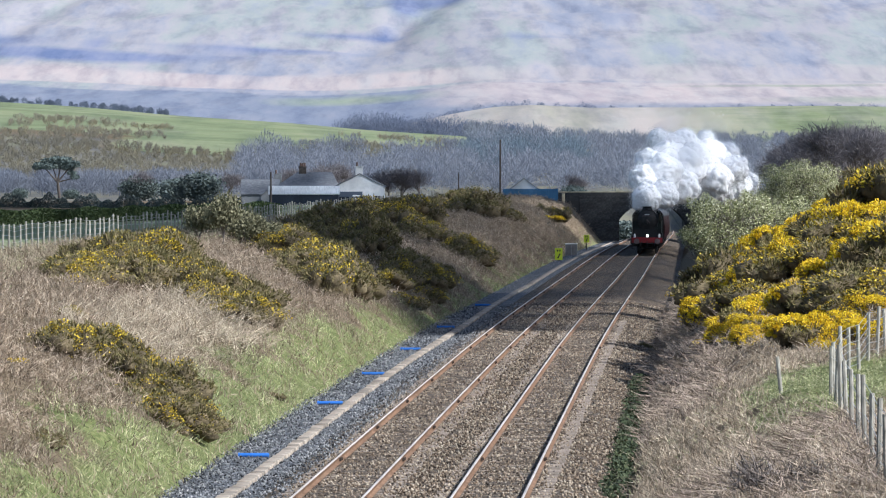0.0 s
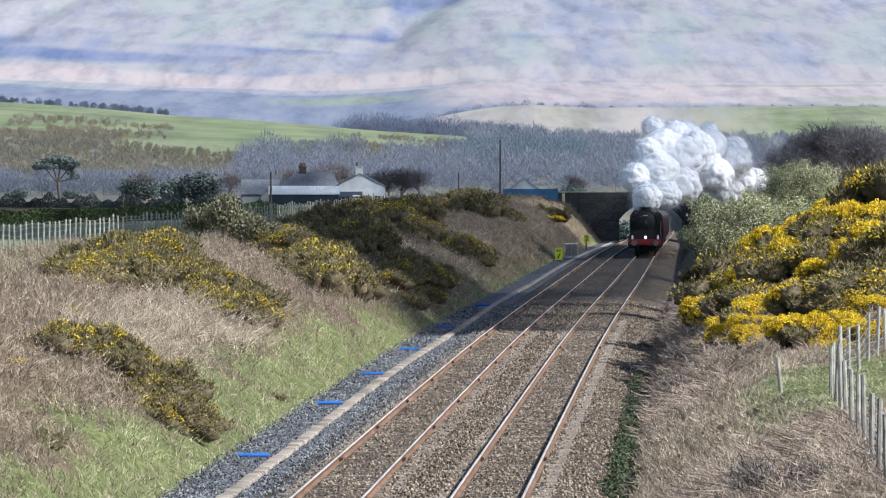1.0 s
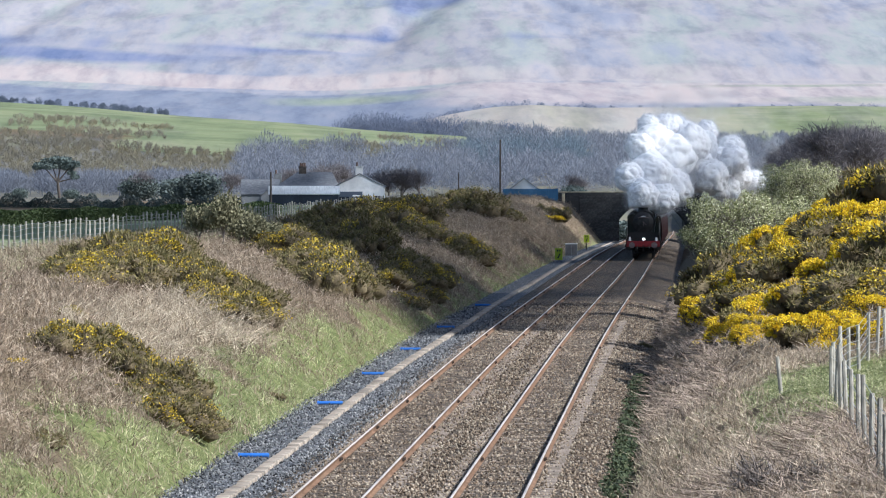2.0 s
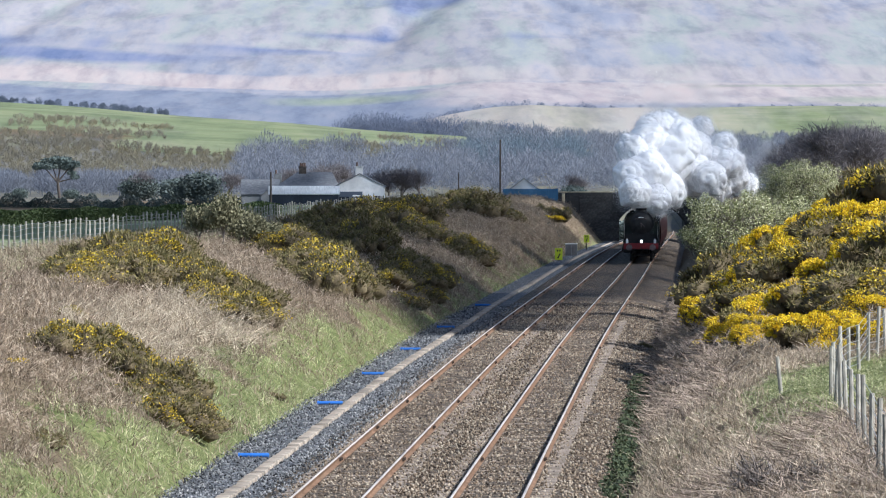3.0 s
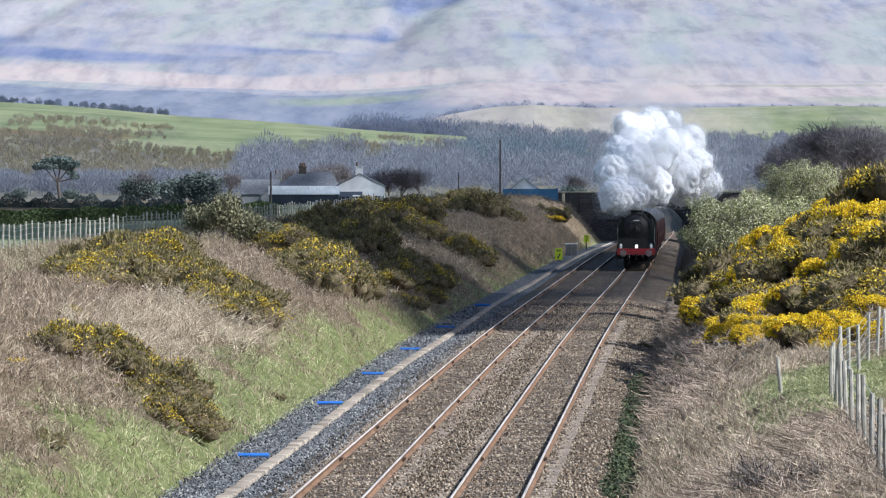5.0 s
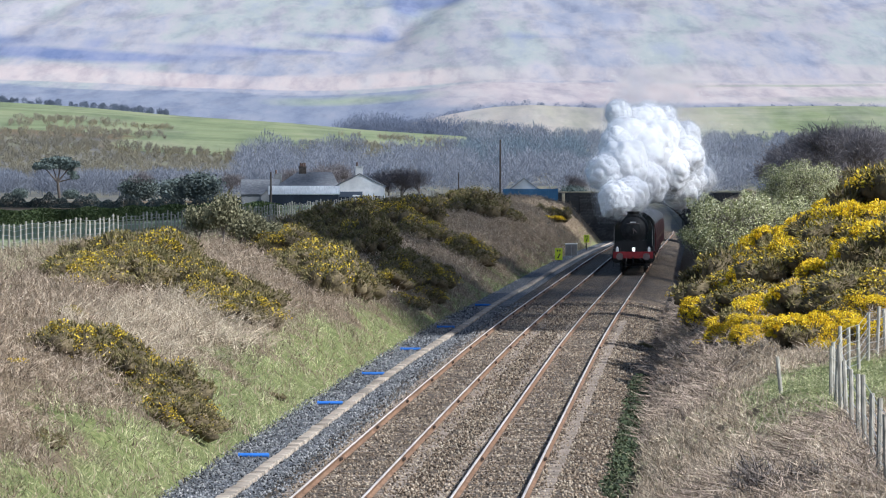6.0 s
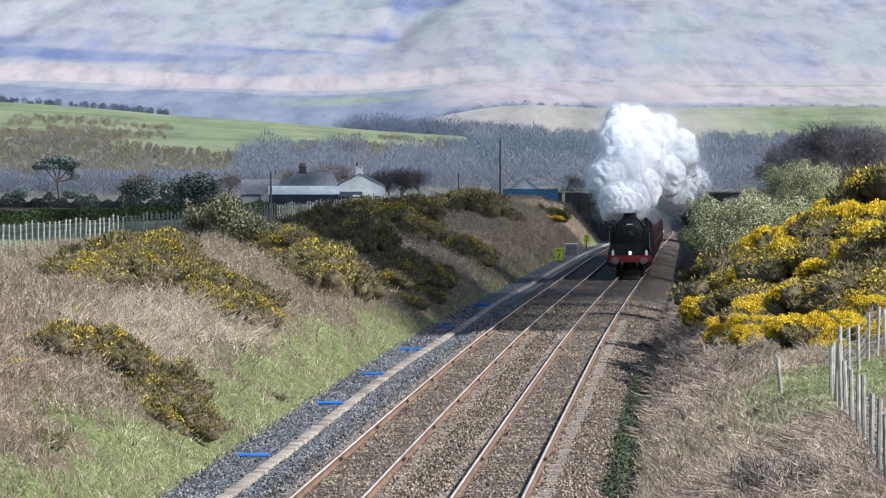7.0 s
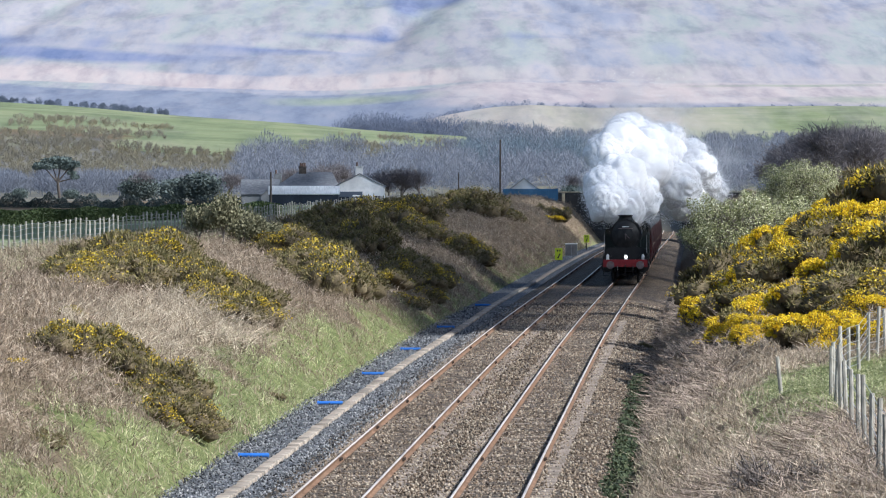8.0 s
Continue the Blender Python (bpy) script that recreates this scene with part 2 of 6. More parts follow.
# dry grass copy, lightened to replace sunlight the near bank lacks
M_DRYLIT = mat("lightened_grass_blades", [(0.14, 0.10, 0.068), (0.32, 0.25, 0.18), (0.48, 0.395, 0.295), (0.68, 0.59, 0.47)], 0.35, 0.85, bump=0, island=0.6, vary=0.4, vscale=0.6, translucent=0.3)
M_DRYBLADE = mat("dry_grass_blades", [(0.085, 0.06, 0.042), (0.225, 0.17, 0.12), (0.38, 0.30, 0.22), (0.62, 0.53, 0.42)], 0.35, 0.85, bump=0, island=0.6, vary=0.42, vscale=0.6, translucent=0.25)
M_GREENBLADE = mat("green_grass_blades", [(0.10, 0.125, 0.05), (0.29, 0.32, 0.15), (0.47, 0.475, 0.26), (0.70, 0.65, 0.44)], 0.3, 0.8, bump=0, island=0.55, vary=0.42, vscale=0.55, translucent=0.3)
M_GORSE = mat("gorse_spines", [(0.07, 0.065, 0.028), (0.145, 0.13, 0.05), (0.22, 0.185, 0.08), (0.30, 0.23, 0.13)], 1.2, 0.8, bump=0, island=0.6, objrand=0.25, translucent=0.15)
M_GORSECORE = mat("gorse_twigs", [(0.06, 0.048, 0.03), (0.12, 0.095, 0.055), (0.19, 0.15, 0.09)], 7, 0.95, bump=0.8, dist=0.08)
M_FLOWER = mat("gorse_flowers", [(0.62, 0.40, 0.012), (0.86, 0.62, 0.02), (0.92, 0.74, 0.06)], 2, 0.7, bump=0, island=0.6, translucent=0.4)
M_FADED = mat("sparse_gorse_flowers", [(0.40, 0.28, 0.03), (0.58, 0.43, 0.04), (0.74, 0.58, 0.06)], 2, 0.7, bump=0, island=0.6, translucent=0.3)
M_THORN = mat("grey_green_thorn", [(0.10, 0.10, 0.06), (0.19, 0.185, 0.11), (0.28, 0.265, 0.17)], 0.8, 0.85, bump=0, island=0.6, translucent=0.2)
M_WILLOW = mat("willow_catkin_leaves", [(0.13, 0.15, 0.06), (0.28, 0.30, 0.13), (0.50, 0.50, 0.28), (0.78, 0.77, 0.56)], 0.8, 0.8, bump=0, island=0.7, translucent=0.3)
M_BARK = mat("grey_brown_bark", [(0.11, 0.095, 0.085), (0.18, 0.155, 0.14), (0.27, 0.235, 0.21)], 8, 0.95, bump=0.6, stretch=(1, 1, 0.3))
# brown-grey twigs, lightened for a little haze
M_WOODTWIG = mat("hazy_wood_twigs", [(0.16, 0.15, 0.165), (0.21, 0.195, 0.205), (0.27, 0.25, 0.255)], 0.3, 0.9, bump=0, island=0.4, objrand=0.12, translucent=0.4)
M_BRAMBLE = mat("bramble_stems", [(0.13, 0.10, 0.08), (0.27, 0.21, 0.17), (0.42, 0.34, 0.28)], 0.6, 0.85, bump=0, island=0.6)
# far twigs: blue-grey stands in for the haze in front of them
M_HAZETWIG = mat("hazy_far_twigs", [(0.225, 0.25, 0.315), (0.255, 0.275, 0.33), (0.29, 0.30, 0.335)], 0.02, 0.9, bump=0, island=0.3, translucent=0.55)
M_HAZERIDGE = mat("hazy_ridge_twigs", [(0.15, 0.18, 0.26), (0.18, 0.21, 0.28)], 0.02, 0.9, bump=0, island=0.3, translucent=0.5)
M_STONES = mat("ballast_stones", [(0.035, 0.026, 0.02), (0.115, 0.085, 0.06), (0.21, 0.16, 0.115), (0.29, 0.23, 0.17), (0.42, 0.36, 0.28)], 0.5, 0.85, bump=0, island=0.8, vary=0.2)
M_STONESGREY = mat("grey_stones", [(0.02, 0.021, 0.024), (0.06, 0.063, 0.07), (0.12, 0.125, 0.135), (0.20, 0.205, 0.215), (0.36, 0.36, 0.36)], 0.5, 0.85, bump=0, island=0.8, vary=0.2)
M_TWIG = mat("bare_twigs", [(0.09, 0.075, 0.07), (0.15, 0.13, 0.12), (0.22, 0.195, 0.185)], 0.6, 0.9, bump=0, island=0.5, objrand=0.15)
# evergreen paled towards blue, painting in the haze of its distance
M_EVERGREEN = mat("hazy_evergreen", [(0.075, 0.10, 0.105), (0.105, 0.135, 0.13), (0.14, 0.17, 0.15)], 1.0, 0.85, bump=0, island=0.6, objrand=0.2)
M_HEDGE = mat("hedge_leaves", [(0.03, 0.05, 0.02), (0.06, 0.09, 0.035), (0.10, 0.13, 0.05)], 1.0, 0.85, bump=0, island=0.6)
M_STONE = mat("dark_bridge_stone", [(0.025, 0.027, 0.03), (0.05, 0.051, 0.053), (0.085, 0.083, 0.08)], 4, 0.92, bump=0.6, objrand=0.25)
M_MORTAR = mat("bridge_mortar", [(0.03, 0.03, 0.031), (0.05, 0.05, 0.049)], 5, 0.95)
M_COPING = mat("coping_stone", [(0.25, 0.22, 0.16), (0.42, 0.38, 0.28)], 3, 0.9, objrand=0.15)
M_WHITEWALL = mat("white_render_wall", [(0.62, 0.64, 0.66), (0.74, 0.75, 0.76), (0.82, 0.82, 0.82)], 1.3, 0.9, bump=0.15)
M_GREYWALL = mat("grey_render_wall", [(0.20, 0.21, 0.22), (0.30, 0.31, 0.32)], 1.5, 0.9, bump=0.2)
M_SLATE = mat("slate_roof", [(0.10, 0.11, 0.125), (0.17, 0.18, 0.20), (0.25, 0.26, 0.28)], 2.2, 0.75, bump=0.4, stretch=(1, 1, 5))
M_TIN = mat("pale_sheet_roof", [(0.50, 0.52, 0.52), (0.66, 0.68, 0.68), (0.78, 0.79, 0.78)], 1.6, 0.6, 0.1, stretch=(4, 0.4, 1))
M_SHED = mat("dark_boarded_wall", [(0.022, 0.03, 0.045), (0.04, 0.052, 0.075)], 3, 0.8, stretch=(6, 6, 0.4))
M_BLUESHED = mat("blue_sheet_wall", [(0.035, 0.10, 0.19), (0.055, 0.15, 0.27), (0.08, 0.19, 0.32)], 2, 0.6, stretch=(6, 6, 0.5))
M_SHEDROOF = mat("fibre_cement_roof", [(0.30, 0.31, 0.30), (0.42, 0.42, 0.41)], 2, 0.9)
M_GLASS = plain("dark_window_glass", (0.02, 0.025, 0.03), 0.1)
M_WHITE = mat("white_paint", [(0.68, 0.68, 0.67), (0.80, 0.80, 0.79)], 5, 0.5)
M_POT = mat("chimney_pot_clay", [(0.10, 0.07, 0.06), (0.18, 0.12, 0.10)], 5, 0.9)
M_POLE = mat("tarred_pole", [(0.05, 0.042, 0.038), (0.11, 0.095, 0.085)], 4, 0.9)
M_SIGN = plain("yellow_sign_face", (0.42, 0.52, 0.015), 0.5)
M_BLACK = mat("sooty_black", [(0.008, 0.008, 0.009), (0.02, 0.02, 0.021), (0.035, 0.034, 0.033)], 3, 0.45, 0.0, 0.1, 0.01)
M_BLACKMAT = mat("smokebox_black", [(0.007, 0.007, 0.008), (0.016, 0.016, 0.017)], 3, 0.6)
M_GREEN = mat("dark_green_paint", [(0.006, 0.011, 0.012), (0.011, 0.018, 0.018)], 2, 0.35)
M_RED = mat("red_buffer_beam", [(0.15, 0.012, 0.016), (0.23, 0.02, 0.024)], 4, 0.5)
M_STEEL = mat("burnished_steel", [(0.28, 0.27, 0.26), (0.45, 0.44, 0.43)], 6, 0.35, 0.8)
M_BUFFER = mat("oily_steel", [(0.10, 0.075, 0.075), (0.19, 0.15, 0.15)], 6, 0.55, 0.3)
M_MAROON = mat("maroon_coach_paint", [(0.045, 0.014, 0.016), (0.07, 0.02, 0.022)], 1.5, 0.35, stretch=(1, 0.3, 2))
M_ROOF = mat("grey_coach_roof", [(0.10, 0.10, 0.105), (0.19, 0.19, 0.19)], 1.5, 0.7)
M_LAMP = plain("lit_headlamp", (1.0, 0.95, 0.82), 0.4, 0, 9.0)
M_LAMPWHITE = plain("white_lamp_body", (0.75, 0.75, 0.74), 0.4)
M_CREAM = plain("cream_lining", (0.6, 0.5, 0.3), 0.5)


# ---- mesh helpers ----
def finish(name, bm, material, parent=None, smoothed=False):
    me = bpy.data.meshes.new(name)
    bm.to_mesh(me)
    bm.free()
    me.materials.append(material)
    if smoothed:
        me.polygons.foreach_set("use_smooth", [True] * len(me.polygons))
    ob = new(name, me)
    ob.parent = parent
    return ob


def part(name, bm, material, parent, label="", smoothed=False):
    ob = finish(name, bm, material, parent, smoothed)
    return tagged(ob, label)


def fast_mesh(name, verts, faces, material, parent=None, smoothed=False):
    """A mesh from arrays: verts n x 3, faces m x 3 or m x 4."""
    verts, faces = np.asarray(verts, np.float32), np.asarray(faces, np.int32)
    me = bpy.data.meshes.new(name)
    n, w = faces.shape
    me.vertices.add(len(verts))
    me.vertices.foreach_set("co", verts.ravel())
    me.loops.add(n * w)
    me.loops.foreach_set("vertex_index", faces.ravel())
    me.polygons.add(n)
    me.polygons.foreach_set("loop_start", np.arange(0, n * w, w, dtype=np.int32))
    me.update(calc_edges=True)
    if smoothed:
        me.polygons.foreach_set("use_smooth", np.ones(n, bool))
    me.materials.append(material)
    ob = new(name, me)
    ob.parent = parent
    return ob


def box(bm, x, y, z, sx, sy, sz, m=None):
    """A box about x, y with its foot at z."""
    t = Matrix.LocRotScale((x, y, z + sz / 2), None, (sx, sy, sz))
    return bmesh.ops.create_cube(bm, size=1.0, matrix=(m @ t) if m else t)["verts"]


def rod(bm, a, b, r, seg=10, r2=None):
    a, b = Vector(a), Vector(b)
    d = b - a
    t = Matrix.Translation((a + b) / 2) @ d.to_track_quat("Z", "Y").to_matrix().to_4x4()
    return bmesh.ops.create_cone(bm, cap_ends=True, segments=seg, radius1=r, radius2=r if r2 is None else r2, depth=d.length, matrix=t)["verts"]


def soften(bm, w=0.02, seg=2):
    bmesh.ops.bevel(bm, geom=[e for e in bm.edges if len(e.link_faces) == 2 and e.calc_face_angle(0) > 0.6], offset=w, segments=seg, affect="EDGES", profile=0.5)
    return bm


def prism(bm, outline, y0, y1):
    """An outline of (x, z) corners, pushed from y0 to y1."""
    a = [bm.verts.new((x, y0, z)) for x, z in outline]
    b = [bm.verts.new((x, y1, z)) for x, z in outline]
    n = len(a)
    bm.faces.new(a)
    bm.faces.new(b[::-1])
    for i in range(n):
        bm.faces.new((a[i], b[i], b[(i + 1) % n], a[(i + 1) % n]))
    bmesh.ops.recalc_face_normals(bm, faces=bm.faces)
    return bm


def thing(name, label, category, m=None, group="", kind=""):
    e = new(name)
    e.empty_display_size = 0.3
    if m is not None:
        e.matrix_world = m
    return tagged(e, label, category, group, kind)


# ---- ground ----
def build_ground():
    s = np.concatenate([-np.geomspace(420, 1500, 10)[::-1], np.arange(-400, -60, 6.0), np.arange(-60, -28, 2.0), np.arange(-28, -5.8, 0.5), [-5.71, -5.69, 4.59, 4.6], np.arange(4.9, 20, 0.5), np.arange(20, 60, 2.0), np.arange(60, 400, 6.0), np.geomspace(420, 1500, 10)])
    rows = np.concatenate([[-400, -150, -60, -20, 20, 60, 80], np.arange(95, 420, 1.0), np.arange(420, 860, 3.0), np.geomspace(860, 4950, 230)])
    S, Y = np.meshgrid(s, rows)
    X = line_x(Y) + S
    Z = ground_z(X, Y)
    n, w = len(rows), len(s)
    idx = np.arange(n * w).reshape(n, w)
    faces = np.stack([idx[:-1, :-1], idx[:-1, 1:], idx[1:, 1:], idx[1:, :-1]], -1).reshape(-1, 4)
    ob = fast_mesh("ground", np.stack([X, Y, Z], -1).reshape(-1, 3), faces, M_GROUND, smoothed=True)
    U = S
    covers = {}
    green = np.where(U < 0, 1 - smooth(6.5, 9.6, -U + 2.0 * smooth(220, 330, Y) + waves(X, Y, 14, 31) * 1.3), 0) + 0.9 * (U < -18) * smooth(16, 20, -U)
    green = np.maximum(green, np.where(U > 0, smooth(6.5, 8.5, U + waves(X, Y, 9, 32)) * smooth(128, 140, Y) * (1 - smooth(158, 166, Y)), 0))
    far = smooth(700, 1000, Y)
    covers["green"] = np.clip(green, 0, 1) * (1 - far)
    field = (U < -25) * smooth(24, 26, -U) * (1 - far)
    ridge1 = smooth(1650, 1760, Y + waves(X, Y, 160, 33) * 110 - np.clip(X + 60, 0, 80) * 1.5) * (1 - smooth(2250, 2300, Y))
    ridge1 = ridge1 * (1 - smooth(0, 22, X + waves(X, Y, 60, 38) * 8))
    ridge2 = smooth(2480, 2560, Y) * (1 - smooth(2840, 2900, Y))
    covers["turf"] = np.clip(field + ridge1 + ridge2 * (0.72 + 0.25 * smooth(-10, 110, X)), 0, 1)
    covers["scrub"] = np.clip(smooth(900, 1100, Y) * (1 - smooth(1600, 1900, Y) * (1 - smooth(0, 22, X)) - smooth(2350, 2450, Y) * smooth(0, 22, X)) * (1 - 0.8 * ridge1), 0, 1)
    # far covers below use the haze-tinted colours
    covers["hazy_heath"] = np.clip(1.3 * smooth(2800, 2840, Y) * (1 - smooth(3560, 3660, Y)), 0, 1)
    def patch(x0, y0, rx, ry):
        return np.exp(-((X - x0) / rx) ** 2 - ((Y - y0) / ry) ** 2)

    covers["hazy_meadow"] = np.clip(0.85 * patch(-55, 3430, 45, 75) + 0.8 * patch(190, 3520, 60, 25) + 0.6 * patch(240, 3300, 90, 60), 0, 1)
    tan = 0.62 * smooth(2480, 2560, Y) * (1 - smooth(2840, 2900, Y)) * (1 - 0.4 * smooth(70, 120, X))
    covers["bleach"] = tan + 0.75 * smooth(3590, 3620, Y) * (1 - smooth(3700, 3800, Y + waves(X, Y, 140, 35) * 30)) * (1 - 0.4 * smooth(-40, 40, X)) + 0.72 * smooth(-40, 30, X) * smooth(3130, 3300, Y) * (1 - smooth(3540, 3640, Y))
    # hand-placed patches of painted shade on the mountainside
    covers["hill_shade"] = np.clip(1.2 * patch(-235, 3830, 80, 50) + 1.1 * patch(-300, 3950, 60, 70) + 0.8 * patch(-110, 3960, 70, 35) + 0.7 * patch(-60, 4120, 40, 30) + 0.5 * patch(-140, 3880, 50, 40) + 0.7 * patch(-27, 4420, 10, 130) + 0.6 * patch(-36, 4170, 8, 90) + 0.85 * patch(22, 4520, 60, 90) + 0.6 * patch(-211, 3960, 7, 70) + 0.45 * patch(120, 4250, 9, 160) + 0.4 * patch(60, 4000, 50, 30), 0, 0.95)
    covers["hazy_moor"] = 1.3 * smooth(3500, 3610, Y + waves(X, Y, 120, 34) * 30)
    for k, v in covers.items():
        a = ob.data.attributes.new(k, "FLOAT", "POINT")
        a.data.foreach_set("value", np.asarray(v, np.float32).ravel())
    tagged(ob, "grassy railway cutting, fields and haze-tinted moorland hills", "ground", kind="structure")
    return ob


def ribbon(name, offs, mats_, y0, y1, step, material, wobble=0.0, seed=1):
    """A strip along the line: offs are (u, height over or under the rail top)."""
    rows = np.arange(y0, y1 + step, step)
    us, zs = np.array([o[0] for o in offs]), np.array([o[1] for o in offs])
    U, Y = np.meshgrid(us, rows)
    Z = rail_z(Y) + zs[None, :]
    X = line_x(Y) + U
    if wobble:
        Z = Z + waves(X, Y, 1.1, seed) * wobble
    n, w = U.shape
    idx = np.arange(n * w).reshape(n, w)
    faces = np.stack([idx[:-1, :-1], idx[:-1, 1:], idx[1:, 1:], idx[1:, :-1]], -1).reshape(-1, 4)
    return fast_mesh(name, np.stack([X, Y, Z], -1).reshape(-1, 3), faces, material, smoothed=True)


def build_trackbed():
    a = ribbon("ballast_bed", [(-3.7, -0.42), (-3.3, -0.24), (-2.6, -0.17), (-1.7, -0.16), (-0.9, -0.17), (-0.3, -0.2), (0.0, -0.2), (0.3, -0.2), (0.9, -0.17), (1.7, -0.16), (2.6, -0.17), (3.2, -0.25), (4.1, -0.45), (4.7, -0.58)], None, 60, 1000, 0.8, M_BALLAST_WARM, 0.02)
    tagged(a, "brown weathered stone ballast under two railway tracks", "ballast", kind="structure")
    b = ribbon("cess_gravel", [(-6.1, -0.5), (-5.7, -0.42), (-5.0, -0.40), (-3.75, -0.40), (-3.55, -0.46)], None, 60, 1000, 0.8, M_BALLAST_GREY, 0.015, 2)
    tagged(b, "grey gravel walkway beside the railway line", "gravel", kind="structure")
    # loose stones on top, thinning out with the distance
    shape = np.array([(1, 0, 0), (0, 1, 0), (-1, 0, 0), (0, -1, 0), (0, 0, 1), (0, 0, -1)], float)
    tri = np.array([(0, 1, 4), (1, 2, 4), (2, 3, 4), (3, 0, 4), (1, 0, 5), (2, 1, 5), (3, 2, 5), (0, 3, 5)])
    for name, label, n, u0, u1, dz, material, seed in (("ballast_stones", "loose brown ballast stones between the rails", 42000, -2.85, 4.5, -0.17, M_STONES, 5), ("gravel_stones", "loose grey stones on the gravel walkway", 19000, -5.95, -2.75, -0.40, M_STONESGREY, 6)):
        rs = np.random.RandomState(seed)
        y = 122 * (330 / 122) ** rs.uniform(0, 1, n)
        u = rs.uniform(u0, u1, n)
        near = np.min(np.abs(u[:, None] - np.array(RAIL_U)[None]), 1)
        ok = near > 0.09
        u, y = u[ok], y[ok]
        k = len(u)
        drop = np.interp(u, [-3.7, -3.3, 2.6, 3.2, 4.1, 4.7], [-0.2, 0.0, 0.0, -0.07, -0.27, -0.4]) if u1 > 0 else np.interp(u, [-3.7, -3.3, -2.7], [0.0, 0.16, 0.23])
        c = np.stack([line_x(y) + u, y, rail_z(y) + dz + drop + rs.uniform(-0.02, 0.03, k)], 1)
        v = shape[None] * rs.uniform(0.6, 1.3, (k, 6, 1)) * rs.uniform(0.02, 0.042, (k, 1, 1))
        a = rs.uniform(0, 6.283, k)
        ca, sa = np.cos(a)[:, None], np.sin(a)[:, None]
        v = np.stack([v[:, :, 0] * ca - v[:, :, 1] * sa, v[:, :, 0] * sa + v[:, :, 1] * ca, v[:, :, 2] + v[:, :, 0] * 0.4], 2) + c[:, None]
        f = tri[None] + (np.arange(k) * 6)[:, None, None]
        tagged(fast_mesh(name, v.reshape(-1, 3), f.reshape(-1, 3), material), label, "stones", kind="stuff")


RAIL_U = (-2.44, -0.935, 0.935, 2.44)
JOINTS = [118.9 + 17.95 * i for i in range(28)]


def build_tracks():
    head = [(-0.030, -0.003), (-0.026, 0.0), (0.026, 0.0), (0.030, -0.003)]
    web = [(-0.030, -0.003), (-0.036, -0.008), (-0.036, -0.035), (-0.010, -0.045), (-0.010, -0.125), (-0.066, -0.14), (-0.066, -0.155), (0.066, -0.155), (0.066, -0.14), (0.010, -0.125), (0.010, -0.045), (0.036, -0.035), (0.036, -0.008), (0.030, -0.003)]
    for t, side in enumerate((-1, 1)):
        tr = thing("railway_track", "rust-brown jointed railway track laid in stone ballast", "railway track", kind="structure")
        for u in RAIL_U[t * 2:t * 2 + 2]:
            h = ribbon("rail_head", [(u + a, b) for a, b in head], None, 60, 1000, 3.0, M_RAILTOP)
            w = ribbon("rail", [(u + a, b) for a, b in web], None, 60, 1000, 3.0, M_RAIL)
            w.parent = tr
            h.parent = w
            for j, y in enumerate(JOINTS if t == 0 else JOINTS[2::5]):
                bm = bmesh.new()
                z = float(rail_z(y))
                for d in (-0.035, 0.035):
                    box(bm, float(line_x(y)) + u + d, y, z - 0.12, 0.05, 0.62, 0.085)
                for q in (-0.2, -0.07, 0.07, 0.2):
                    box(bm, float(line_x(y)) + u + 0.07, y + q, z - 0.1, 0.04, 0.05, 0.05)
                part("fishplate", bm, M_PLATE, tr)
        proto = None
        c = (RAIL_U[t * 2] + RAIL_U[t * 2 + 1]) / 2
        for i in range(240):
            y = 118 + 0.72 * i
            if proto is None:
                bm = bmesh.new()
                box(bm, 0, 0, -0.14, 2.5, 0.25, 0.14)
                soften(bm, 0.015, 1)
                proto = part("sleeper", bm, M_SLEEPER, tr)
                ob = proto
            else:
                ob = new("sleeper", proto.data)
                ob.parent = tr
            ob.matrix_basis = pose(float(line_x(y)) + c + random.uniform(-0.03, 0.03), y, float(rail_z(y)) - 0.168, 0, 0, -2.2)


